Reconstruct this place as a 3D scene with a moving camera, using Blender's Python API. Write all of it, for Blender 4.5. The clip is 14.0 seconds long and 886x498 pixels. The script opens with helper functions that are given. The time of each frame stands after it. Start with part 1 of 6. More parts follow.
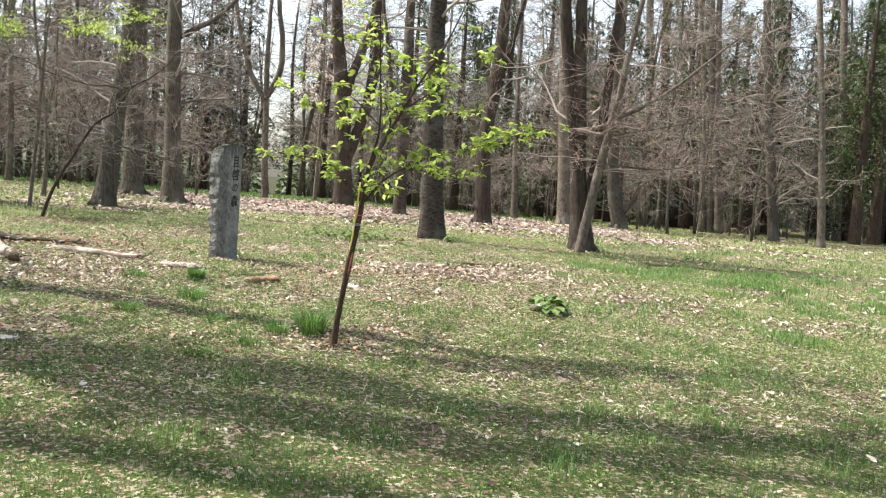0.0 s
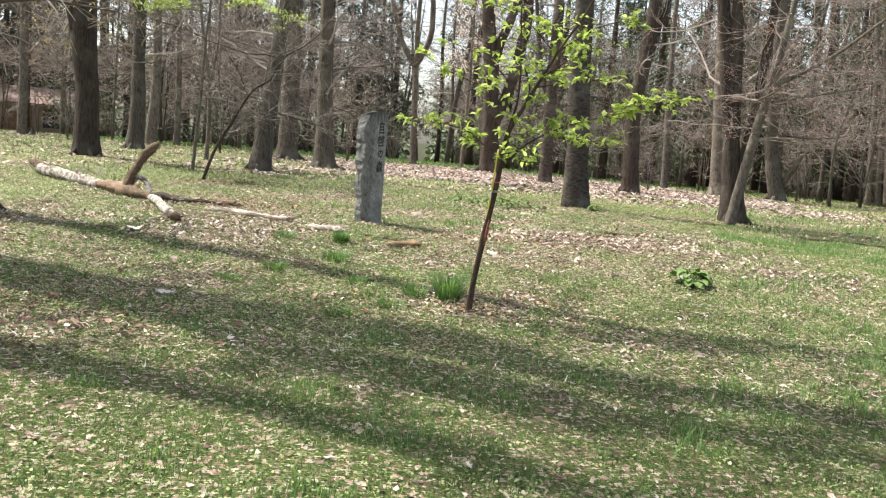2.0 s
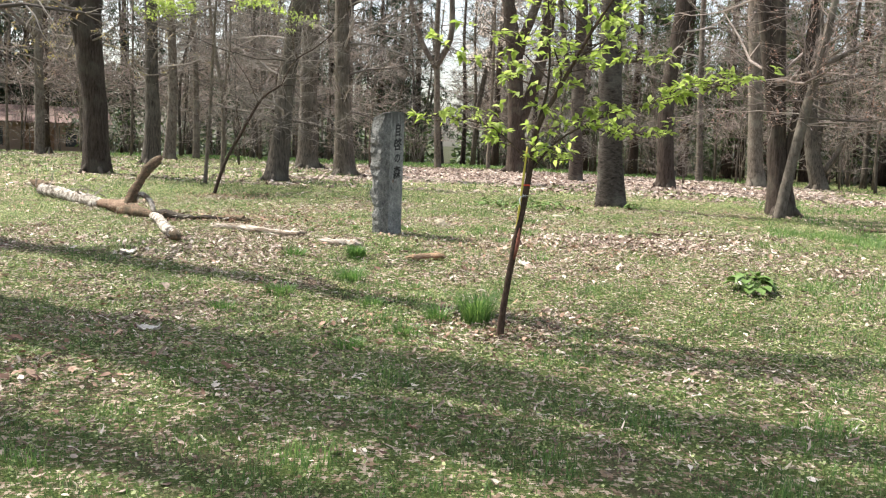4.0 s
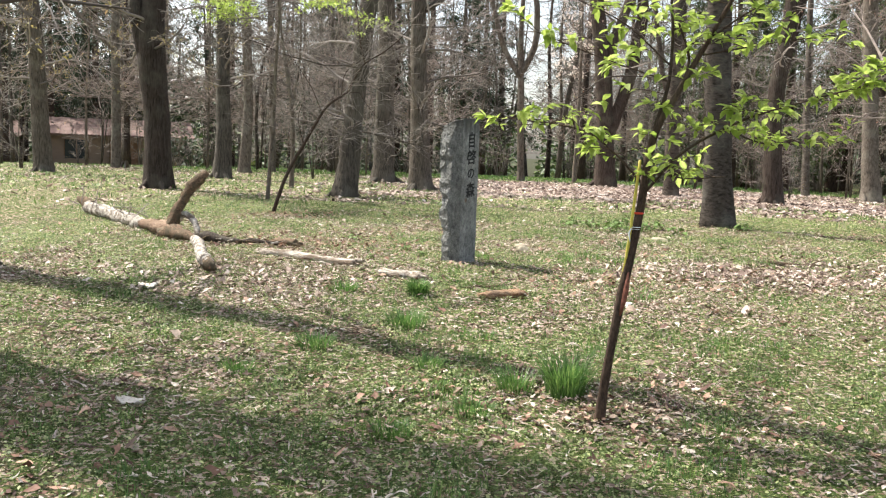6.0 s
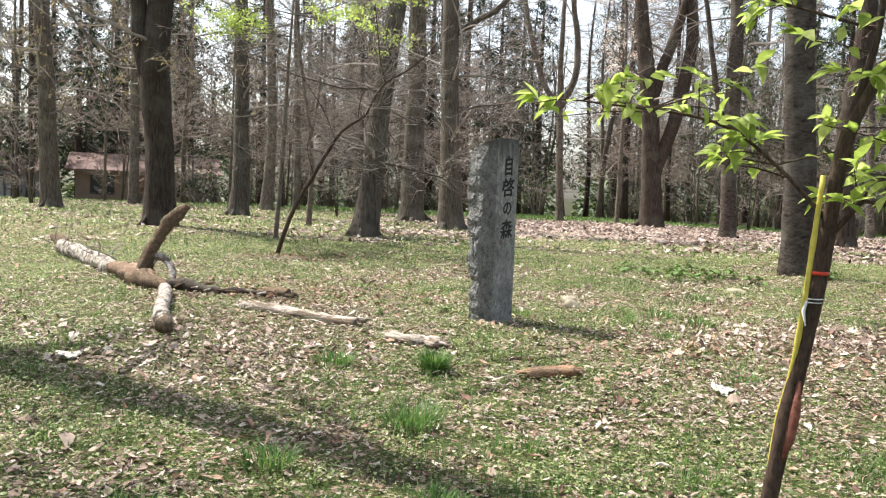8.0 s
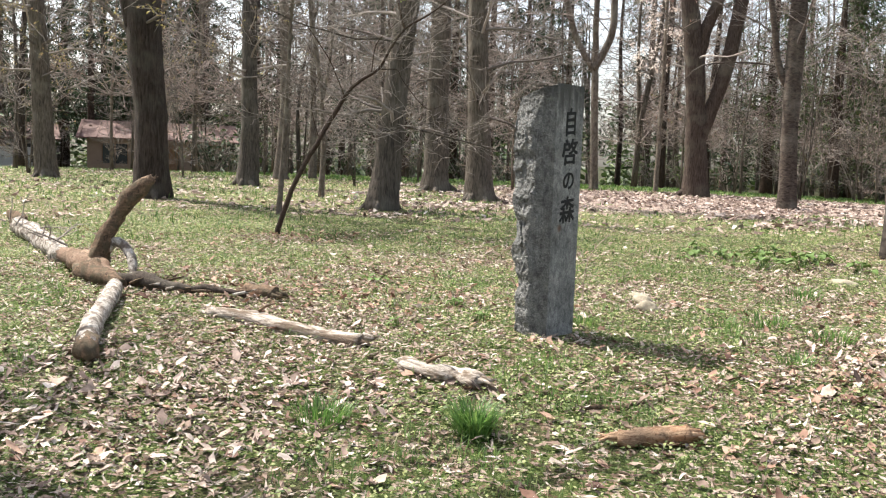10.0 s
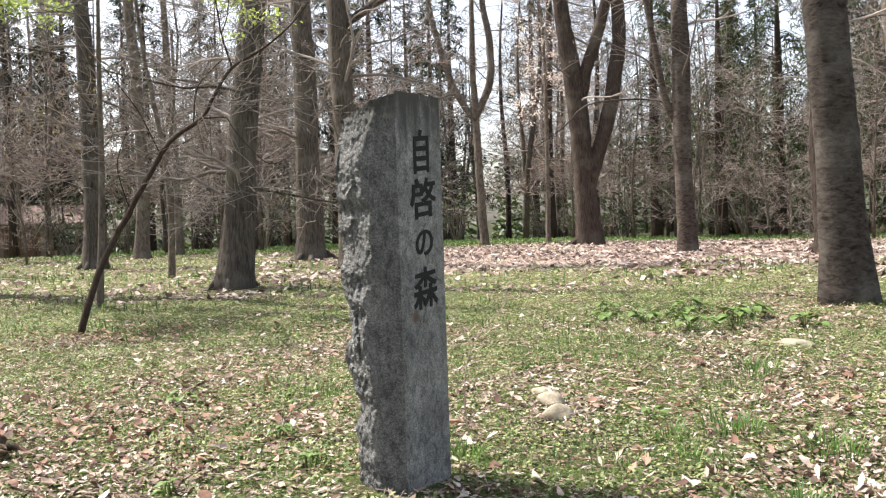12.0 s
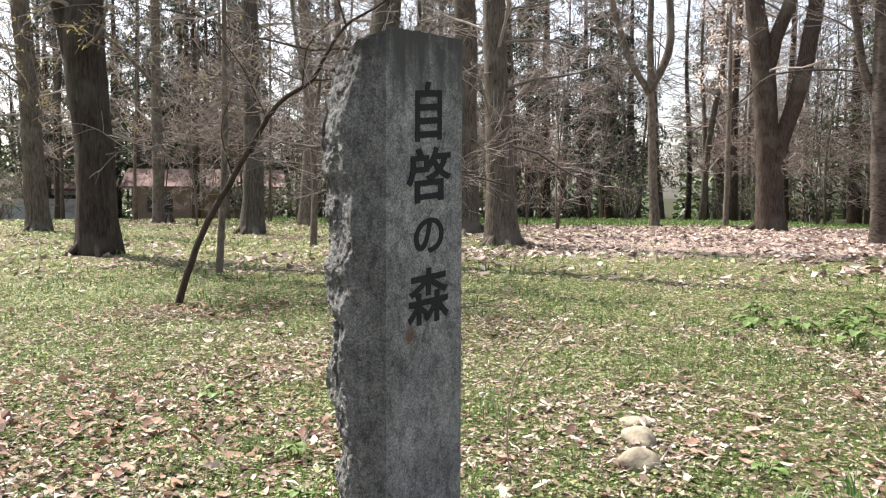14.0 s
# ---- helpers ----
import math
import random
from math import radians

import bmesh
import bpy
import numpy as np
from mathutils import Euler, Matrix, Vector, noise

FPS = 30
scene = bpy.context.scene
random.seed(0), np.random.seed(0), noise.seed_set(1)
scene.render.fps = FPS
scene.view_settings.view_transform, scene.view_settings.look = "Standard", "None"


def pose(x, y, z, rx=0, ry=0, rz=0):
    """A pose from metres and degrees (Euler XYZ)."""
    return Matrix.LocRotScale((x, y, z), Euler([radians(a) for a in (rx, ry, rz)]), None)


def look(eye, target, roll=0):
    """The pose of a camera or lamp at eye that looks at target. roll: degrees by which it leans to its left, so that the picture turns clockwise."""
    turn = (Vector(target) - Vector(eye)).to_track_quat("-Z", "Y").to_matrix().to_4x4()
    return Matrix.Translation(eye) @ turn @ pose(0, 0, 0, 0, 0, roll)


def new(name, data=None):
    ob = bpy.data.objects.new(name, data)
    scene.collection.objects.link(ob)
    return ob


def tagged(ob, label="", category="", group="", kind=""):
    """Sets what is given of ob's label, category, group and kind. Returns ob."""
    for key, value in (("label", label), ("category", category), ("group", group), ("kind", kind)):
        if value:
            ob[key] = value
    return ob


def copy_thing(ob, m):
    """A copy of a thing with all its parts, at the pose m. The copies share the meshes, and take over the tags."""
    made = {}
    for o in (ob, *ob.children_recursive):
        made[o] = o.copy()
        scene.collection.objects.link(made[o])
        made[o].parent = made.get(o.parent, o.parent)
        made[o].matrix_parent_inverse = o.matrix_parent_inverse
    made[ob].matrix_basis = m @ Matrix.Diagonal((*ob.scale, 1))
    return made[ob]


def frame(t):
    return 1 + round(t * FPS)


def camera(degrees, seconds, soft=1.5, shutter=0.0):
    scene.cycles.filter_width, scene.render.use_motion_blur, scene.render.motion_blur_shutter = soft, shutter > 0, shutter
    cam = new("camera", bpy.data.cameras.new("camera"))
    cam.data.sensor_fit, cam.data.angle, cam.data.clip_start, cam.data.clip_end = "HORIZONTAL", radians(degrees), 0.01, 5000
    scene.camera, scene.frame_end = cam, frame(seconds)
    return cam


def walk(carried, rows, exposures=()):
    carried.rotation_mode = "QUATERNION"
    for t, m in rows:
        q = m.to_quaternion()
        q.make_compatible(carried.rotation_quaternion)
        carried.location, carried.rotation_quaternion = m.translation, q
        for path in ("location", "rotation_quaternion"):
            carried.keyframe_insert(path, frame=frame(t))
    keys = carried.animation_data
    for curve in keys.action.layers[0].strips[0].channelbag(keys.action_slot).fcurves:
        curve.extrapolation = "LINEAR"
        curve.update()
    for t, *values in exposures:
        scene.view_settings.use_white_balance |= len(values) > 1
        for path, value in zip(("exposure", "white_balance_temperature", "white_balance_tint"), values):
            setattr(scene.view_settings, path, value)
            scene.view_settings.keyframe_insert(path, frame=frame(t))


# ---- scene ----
cam = camera(52.2, 14.0, soft=1.2)
PATH = [
    (0, (-0.47, -14.782, 1.358), (0.035, -12.852, 1.224), 4.2),
    (0.5, (-0.465, -14.778, 1.353), (-0.027, -12.832, 1.209), 4.2),
    (1, (-0.452, -14.783, 1.356), (-0.032, -12.834, 1.196), 4.4),
    (1.5, (-0.439, -14.793, 1.359), (-0.051, -12.839, 1.18), 4.3),
    (2, (-0.368, -14.821, 1.363), (-0.177, -12.843, 1.133), 4.7),
    (2.5, (-0.33, -14.586, 1.344), (-0.197, -12.607, 1.084), 4.4),
    (2.7, (-0.303, -14.422, 1.361), (-0.122, -12.442, 1.145), 2.9),
    (4.8, (-0.128, -12.879, 1.332), (-0.1, -10.893, 1.097), 2.5),
    (5, (-0.097, -12.644, 1.333), (-0.112, -10.656, 1.122), 2.9),
    (5.5, (-0.04, -12.117, 1.291), (-0.195, -10.144, 1.002), 3.6),
    (6, (-0.057, -11.545, 1.347), (-0.118, -9.556, 1.139), 2.0),
    (6.5, (-0.014, -10.936, 1.345), (-0.139, -8.947, 1.183), 2.6),
    (7, (-0.019, -10.312, 1.31), (-0.148, -8.32, 1.19), 2.2),
    (7.5, (-0.023, -9.689, 1.291), (-0.087, -7.693, 1.179), 2.0),
    (8, (-0.075, -9.081, 1.248), (-0.216, -7.09, 1.124), 2.3),
    (8.2, (-0.143, -8.829, 1.242), (-0.3, -6.84, 1.108), -0.4),
    (10.3, (-0.402, -6.355, 1.238), (-0.578, -4.372, 1.04), 2.7),
    (10.5, (-0.436, -6.123, 1.217), (-0.517, -4.132, 1.056), 1.0),
    (11, (-0.409, -5.508, 1.219), (-0.313, -3.518, 1.043), -0.0),
    (11.5, (-0.244, -4.916, 1.21), (-0.137, -2.928, 1.026), 0.6),
    (12, (-0.078, -4.299, 1.218), (-0.043, -2.301, 1.156), -1.9),
    (12.5, (0.204, -3.87, 1.172), (0.074, -1.875, 1.132), -1.2),
    (13, (0.389, -3.501, 1.176), (0.138, -1.522, 1.037), 0.1),
    (13.5, (0.449, -3.226, 1.223), (0.222, -1.242, 1.125), -1.1),
    (14, (0.514, -3.157, 1.251), (0.153, -1.193, 1.136), 0.2),
]
walk(cam, [(t, look(e, g, r)) for t, e, g, r in PATH], exposures=[(0, 1.19, 6560, 6), (5, 1.18, 6560, 7), (8, 1.14, 6540, 8), (14, 1.17, 6540, 12)])


# ---- world, sun ----
SUN_AWAY = Vector((-0.88, 0.475, 0)).normalized()   # horizontal direction towards the sun
SUN_UP = radians(57)
world = bpy.data.worlds.new("sky")
scene.world = world
world.use_nodes = True
wn = world.node_tree.nodes
sky = wn.new("ShaderNodeTexSky")
sky.sky_type = "NISHITA"
sky.sun_disc = False
sky.sun_elevation = SUN_UP
sky.sun_rotation = math.atan2(SUN_AWAY.x, SUN_AWAY.y)
sky.dust_density = 3.0
sky.air_density = 1.0
sky.ozone_density = 0.6
wn["Background"].inputs["Strength"].default_value = 0.15
veil = wn.new("ShaderNodeHueSaturation")   # thin high haze whitens the blue
veil.inputs["Saturation"].default_value = 0.6
world.node_tree.links.new(sky.outputs[0], veil.inputs["Color"])
world.node_tree.links.new(veil.outputs[0], wn["Background"].inputs["Color"])
sun_data = bpy.data.lights.new("sun", "SUN")
sun_data.energy = 5.0
sun_data.angle = radians(0.55)
sun_data.color = (1.0, 0.95, 0.87)
sun = new("sun", sun_data)
sun_dir = SUN_AWAY * math.cos(SUN_UP) + Vector((0, 0, math.sin(SUN_UP)))
sun.matrix_world = look(sun_dir * 60, (0, 0, 0))


# ---- materials ----
def material(name, rough=0.85, spec=0.3):
    m = bpy.data.materials.new(name)
    m.use_nodes = True
    nt = m.node_tree
    b = nt.nodes["Principled BSDF"]
    b.inputs["Roughness"].default_value = rough
    b.inputs["Specular IOR Level"].default_value = spec
    return m, nt, b


def node(nt, kind, **inputs):
    n = nt.nodes.new(kind)
    for k, v in inputs.items():
        n.inputs[k.replace("_", " ")].default_value = v
    return n


def ramp(nt, source, stops):
    r = nt.nodes.new("ShaderNodeValToRGB")
    e = r.color_ramp.elements
    while len(e) < len(stops):
        e.new(0.5)
    for el, (p, c) in zip(e, stops):
        el.position = p
        el.color = (*c, 1) if len(c) == 3 else c
    nt.links.new(source, r.inputs["Fac"])
    return r.outputs["Color"]


def mixed(nt, fac, a, b, blend="MIX"):
    m = nt.nodes.new("ShaderNodeMix")
    m.data_type = "RGBA"
    m.blend_type = blend
    for i, v in ((0, fac), (6, a), (7, b)):
        if isinstance(v, bpy.types.NodeSocket):
            nt.links.new(v, m.inputs[i])
        else:
            m.inputs[i].default_value = v if i == 0 else (*v, 1)
    return m.outputs[2]


def coords(nt, scale=(1, 1, 1), kind="Object"):
    tc = nt.nodes.new("ShaderNodeTexCoord")
    mp = nt.nodes.new("ShaderNodeMapping")
    mp.inputs["Scale"].default_value = scale
    nt.links.new(tc.outputs[kind], mp.inputs["Vector"])
    return mp.outputs["Vector"]


def world_coords(nt, scale=(1, 1, 1)):
    tc = nt.nodes.new("ShaderNodeNewGeometry")
    mp = nt.nodes.new("ShaderNodeMapping")
    mp.inputs["Scale"].default_value = scale
    nt.links.new(tc.outputs["Position"], mp.inputs["Vector"])
    return mp.outputs["Vector"]


def noise_tex(nt, vec, scale, detail=4, rough=0.55, distortion=0.0):
    n = node(nt, "ShaderNodeTexNoise", Scale=scale, Detail=detail, Roughness=rough, Distortion=distortion)
    nt.links.new(vec, n.inputs["Vector"])
    return n.outputs["Fac"]


def bump(nt, b, height, strength=0.5, distance=0.02):
    n = node(nt, "ShaderNodeBump", Strength=strength, Distance=distance)
    nt.links.new(height, n.inputs["Height"])
    nt.links.new(n.outputs["Normal"], b.inputs["Normal"])


def bark_material(name, dark, light, lichen, stretch=(13, 13, 2.0), depth=0.035):
    m, nt, b = material(name, 0.92, 0.15)
    v = coords(nt, stretch)
    ridges = noise_tex(nt, v, 2.2, 6, 0.62, 0.6)
    fine = noise_tex(nt, coords(nt, (stretch[0] * 3, stretch[1] * 3, stretch[2] * 4)), 3.0, 4, 0.6)
    patch = noise_tex(nt, coords(nt), 1.3, 3, 0.6)
    col = ramp(nt, ridges, [(0.33, dark), (0.52, tuple(0.5 * (a + c) for a, c in zip(dark, light))), (0.72, light)])
    spots = ramp(nt, patch, [(0.5, (0, 0, 0)), (0.72, (1, 1, 1))])
    col = mixed(nt, mixed(nt, fine, (0, 0, 0), spots), col, lichen)
    info = nt.nodes.new("ShaderNodeObjectInfo")
    shade = ramp(nt, info.outputs["Random"], [(0, (0.78, 0.78, 0.78)), (1, (1.15, 1.1, 1.05))])
    col = mixed(nt, 1.0, col, shade, "MULTIPLY")
    nt.links.new(col, b.inputs["Base Color"])
    bump(nt, b, mixed(nt, 0.35, ridges, fine), 0.9, depth)
    return m


BARK_DARK = bark_material("bark_dark", (0.022, 0.017, 0.014), (0.09, 0.07, 0.059), (0.14, 0.135, 0.11))
BARK_BROWN = bark_material("bark_brown", (0.035, 0.03, 0.025), (0.165, 0.142, 0.12), (0.22, 0.21, 0.175))
BARK_GREY = bark_material("bark_grey", (0.06, 0.05, 0.042), (0.2, 0.172, 0.146), (0.26, 0.25, 0.205), (6, 6, 3), 0.015)
BARK_CHERRY = bark_material("bark_cherry", (0.022, 0.018, 0.015), (0.115, 0.094, 0.08), (0.24, 0.23, 0.2), (4.5, 4.5, 10), 0.007)
BARK_SAPLING = bark_material("bark_sapling", (0.022, 0.015, 0.012), (0.095, 0.066, 0.048), (0.12, 0.105, 0.075), (30, 30, 9), 0.006)
BARK_CONIFER = bark_material("bark_conifer", (0.03, 0.022, 0.018), (0.11, 0.08, 0.062), (0.12, 0.11, 0.09))


def twig_material(name, a, c):
    m, nt, b = material(name, 0.9, 0.2)
    r = nt.nodes.new("ShaderNodeNewGeometry").outputs["Random Per Island"]
    nt.links.new(ramp(nt, r, [(0, a), (1, c)]), b.inputs["Base Color"])
    return m


TWIG = twig_material("twig", (0.08, 0.067, 0.059), (0.32, 0.28, 0.25))
TWIG_PINK = twig_material("twig_reddish", (0.1, 0.077, 0.067), (0.34, 0.28, 0.25))


def leaf_material(name, stops, through_light=0.5, rough=0.5):
    m, nt, b = material(name, rough, 0.35)
    geo = nt.nodes.new("ShaderNodeNewGeometry")
    col = ramp(nt, geo.outputs["Random Per Island"], stops)
    mottled = noise_tex(nt, world_coords(nt), 38, 3)
    col = mixed(nt, 1.0, col, ramp(nt, mottled, [(0.3, (0.72, 0.7, 0.68)), (0.7, (1.12, 1.1, 1.08))]), "MULTIPLY")
    nt.links.new(col, b.inputs["Base Color"])
    if through_light:
        t = nt.nodes.new("ShaderNodeBsdfTranslucent")
        nt.links.new(col, t.inputs["Color"])
        mx = nt.nodes.new("ShaderNodeMixShader")
        mx.inputs[0].default_value = through_light
        nt.links.new(b.outputs[0], mx.inputs[1])
        nt.links.new(t.outputs[0], mx.inputs[2])
        nt.links.new(mx.outputs[0], nt.nodes["Material Output"].inputs["Surface"])
    return m


LEAF_FRESH = leaf_material("leaf_fresh", [(0, (0.24, 0.34, 0.06)), (0.5, (0.36, 0.47, 0.1)), (1, (0.52, 0.62, 0.2))], 0.66)
LEAF_BUD = leaf_material("leaf_bud", [(0, (0.28, 0.26, 0.07)), (0.6, (0.36, 0.3, 0.12)), (1, (0.42, 0.27, 0.17))], 0.45)
LEAF_RED = leaf_material("leaf_reddish", [(0, (0.3, 0.14, 0.1)), (0.7, (0.42, 0.26, 0.2)), (1, (0.75, 0.66, 0.64))], 0.4)
BLOSSOM = leaf_material("blossom", [(0, (0.62, 0.5, 0.42)), (0.6, (0.8, 0.72, 0.66)), (1, (0.86, 0.82, 0.8))], 0.4)
LEAF_PLANT = leaf_material("leaf_plant", [(0, (0.085, 0.165, 0.045)), (1, (0.22, 0.33, 0.095))], 0.35)
LEAF_WEED = leaf_material("leaf_weed", [(0, (0.07, 0.115, 0.033)), (0.45, (0.175, 0.235, 0.075)), (1, (0.45, 0.49, 0.23))], 0.4)
NEEDLES = leaf_material("needles", [(0, (0.012, 0.028, 0.012)), (0.7, (0.03, 0.058, 0.022)), (1, (0.055, 0.09, 0.03))], 0.15)
EVERGREEN = leaf_material("evergreen", [(0, (0.022, 0.045, 0.014)), (0.7, (0.06, 0.1, 0.03)), (1, (0.125, 0.17, 0.05))], 0.25)
GRASS = leaf_material("grass", [(0, (0.04, 0.09, 0.024)), (0.55, (0.09, 0.17, 0.042)), (0.9, (0.17, 0.25, 0.075)), (1, (0.38, 0.37, 0.23))], 0.4)
GRASS_DARK = leaf_material("grass_tuft", [(0, (0.05, 0.12, 0.028)), (0.7, (0.13, 0.25, 0.06)), (1, (0.26, 0.36, 0.11))], 0.4)
LITTER = leaf_material("litter", [(0, (0.09, 0.058, 0.044)), (0.35, (0.25, 0.18, 0.14)), (0.75, (0.46, 0.375, 0.315)), (1, (0.72, 0.65, 0.58))], 0.15, 0.75)
LITTER_RUSTY = leaf_material("litter_rusty", [(0, (0.08, 0.038, 0.028)), (0.5, (0.24, 0.135, 0.095)), (1, (0.46, 0.31, 0.23))], 0.15, 0.75)
LITTER_PALE = leaf_material("litter_pale", [(0, (0.075, 0.048, 0.038)), (0.35, (0.24, 0.17, 0.14)), (0.7, (0.42, 0.335, 0.285)), (1, (0.68, 0.6, 0.54))], 0.1, 0.7)


def ground_material():
    m, nt, b = material("ground", 0.95, 0.1)
    v = world_coords(nt)
    big = noise_tex(nt, v, 0.55, 4, 0.6)
    mid = noise_tex(nt, v, 3.2, 5, 0.65)
    fine = noise_tex(nt, v, 60, 7, 0.78, 0.4)
    soil = ramp(nt, fine, [(0.36, (0.025, 0.019, 0.013)), (0.62, (0.15, 0.115, 0.08))])
    moss = ramp(nt, fine, [(0.36, (0.014, 0.022, 0.007)), (0.5, (0.07, 0.1, 0.026)), (0.62, (0.2, 0.23, 0.085))])
    cell = node(nt, "ShaderNodeTexVoronoi", Scale=36.0, Randomness=1.0)
    cell.distance = "MINKOWSKI"
    nt.links.new(v, cell.inputs["Vector"])
    sep = nt.nodes.new("ShaderNodeSeparateColor")
    nt.links.new(cell.outputs["Color"], sep.inputs[0])
    leaf = ramp(nt, sep.outputs[0], [(0, (0.12, 0.075, 0.05)), (0.4, (0.3, 0.21, 0.15)), (1, (0.56, 0.46, 0.38))])
    has = ramp(nt, sep.outputs[1], [(0.72, (0, 0, 0)), (0.75, (1, 1, 1))])
    green = ramp(nt, mixed(nt, 0.5, big, mid), [(0.38, (0, 0, 0)), (0.48, (1, 1, 1))])
    col = mixed(nt, green, soil, moss)
    # the bed of fallen leaves under the tall trees
    xyz = nt.nodes.new("ShaderNodeSeparateXYZ")
    nt.links.new(v, xyz.inputs[0])
    bed = nt.nodes.new("ShaderNodeMapRange")
    bed.inputs[1].default_value, bed.inputs[2].default_value = 9.0, 15.0
    nt.links.new(xyz.outputs["Y"], bed.inputs[0])
    bed2 = nt.nodes.new("ShaderNodeMapRange")
    bed2.inputs[1].default_value, bed2.inputs[2].default_value = 30.0, 26.5
    nt.links.new(xyz.outputs["Y"], bed2.inputs[0])
    bed3 = nt.nodes.new("ShaderNodeMapRange")
    bed3.inputs[1].default_value, bed3.inputs[2].default_value = -4.0, 0.5
    nt.links.new(xyz.outputs["X"], bed3.inputs[0])
    bed4 = nt.nodes.new("ShaderNodeMapRange")
    bed4.inputs[1].default_value, bed4.inputs[2].default_value = 17.0, 11.0
    nt.links.new(xyz.outputs["X"], bed4.inputs[0])
    k = mixed(nt, 1.0, mixed(nt, 1.0, bed.outputs[0], bed2.outputs[0], "MULTIPLY"), mixed(nt, 1.0, bed3.outputs[0], bed4.outputs[0], "MULTIPLY"), "MULTIPLY")
    pale = ramp(nt, sep.outputs[0], [(0, (0.1, 0.065, 0.05)), (0.5, (0.3, 0.225, 0.185)), (1, (0.55, 0.46, 0.4))])
    lawn = mixed(nt, has, col, leaf)
    thick = ramp(nt, mixed(nt, 0.35, k, mid), [(0.47, (0, 0, 0)), (0.72, (1, 1, 1))])
    # from y 42 to 52 the floor is darkened to one flat colour
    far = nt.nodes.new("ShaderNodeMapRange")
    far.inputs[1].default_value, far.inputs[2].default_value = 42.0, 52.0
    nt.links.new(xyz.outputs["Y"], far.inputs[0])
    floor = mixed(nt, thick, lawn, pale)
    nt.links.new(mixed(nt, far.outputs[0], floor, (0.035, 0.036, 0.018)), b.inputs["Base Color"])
    bump(nt, b, fine, 1.0, 0.03)
    return m


GROUND = ground_material()


def stone_material(name, rough_face):
    m, nt, b = material(name, 0.9, 0.25)
    v = coords(nt)
    grains = node(nt, "ShaderNodeTexVoronoi", Scale=210.0)
    nt.links.new(v, grains.inputs["Vector"])
    sep = nt.nodes.new("ShaderNodeSeparateColor")
    nt.links.new(grains.outputs["Color"], sep.inputs[0])
    k = 0.78 if rough_face else 1.0
    speck = ramp(nt, sep.outputs[0], [(0, (0.14 * k, 0.14 * k, 0.14 * k)), (0.5, (0.225 * k, 0.225 * k, 0.22 * k)), (1, (0.34 * k, 0.34 * k, 0.33 * k))])
    stain = noise_tex(nt, coords(nt, (13, 13, 0.9)), 1.6, 5, 0.6)
    cloud = noise_tex(nt, v, 4.5, 5, 0.65)
    col = mixed(nt, 1.0, speck, ramp(nt, cloud, [(0.3, (0.5, 0.5, 0.5)), (0.7, (1.2, 1.2, 1.18))]), "MULTIPLY")
    blotch = noise_tex(nt, coords(nt, (1, 1, 0.6)), 26, 4, 0.7, 0.5)
    col = mixed(nt, 1.0, col, ramp(nt, blotch, [(0.36, (0.55, 0.55, 0.55)), (0.5, (1, 1, 1)), (0.66, (1.25, 1.25, 1.22))]), "MULTIPLY")
    # rain streaks from the top edge
    xyz = nt.nodes.new("ShaderNodeSeparateXYZ")
    nt.links.new(v, xyz.inputs[0])
    mr = nt.nodes.new("ShaderNodeMapRange")
    mr.inputs[1].default_value, mr.inputs[2].default_value = 1.2, 1.8
    nt.links.new(xyz.outputs["Z"], mr.inputs[0])
    streak = ramp(nt, mixed(nt, 0.5, mr.outputs[0], stain), [(0.56, (0, 0, 0)), (0.72, (1, 1, 1))])
    col = mixed(nt, streak, col, (0.07, 0.07, 0.065))
    moss = ramp(nt, noise_tex(nt, v, 9, 5, 0.7), [(0.62, (0, 0, 0)), (0.75, (1, 1, 1))])
    col = mixed(nt, mixed(nt, 0.3, (0, 0, 0), moss), col, (0.3, 0.32, 0.24))
    if not rough_face:
        # a rusty spot under the last character
        far = nt.nodes.new("ShaderNodeVectorMath")
        far.operation = "DISTANCE"
        nt.links.new(v, far.inputs[0])
        far.inputs[1].default_value = (-0.142, -0.213, 0.782)
        wob = mixed(nt, 0.02, far.outputs["Value"], noise_tex(nt, v, 60, 4, 0.7))
        rust = ramp(nt, wob, [(0.018, (0.75, 0.75, 0.75)), (0.045, (0, 0, 0))])
        col = mixed(nt, rust, col, (0.13, 0.065, 0.03))
    nt.links.new(col, b.inputs["Base Color"])
    chips = noise_tex(nt, v, 55, 6, 0.7) if rough_face else mixed(nt, 0.5, noise_tex(nt, v, 160, 6, 0.7), noise_tex(nt, coords(nt, (1, 1, 0.28)), 75, 4, 0.7))
    bump(nt, b, chips, 1.0 if rough_face else 0.8, 0.025 if rough_face else 0.012)
    return m


GRANITE = stone_material("granite_dressed", False)
GRANITE_ROUGH = stone_material("granite_broken", True)


def plain(name, colour, rough=0.8, vary=0.25, scale=12, relief=0.3, metal=0.0):
    m, nt, b = material(name, rough, 0.3)
    n = noise_tex(nt, coords(nt), scale, 5, 0.65)
    lo = tuple(c * (1 - vary) for c in colour)
    hi = tuple(min(1, c * (1 + vary)) for c in colour)
    nt.links.new(ramp(nt, n, [(0.3, lo), (0.7, hi)]), b.inputs["Base Color"])
    b.inputs["Metallic"].default_value = metal
    bump(nt, b, n, relief, 0.01)
    return m


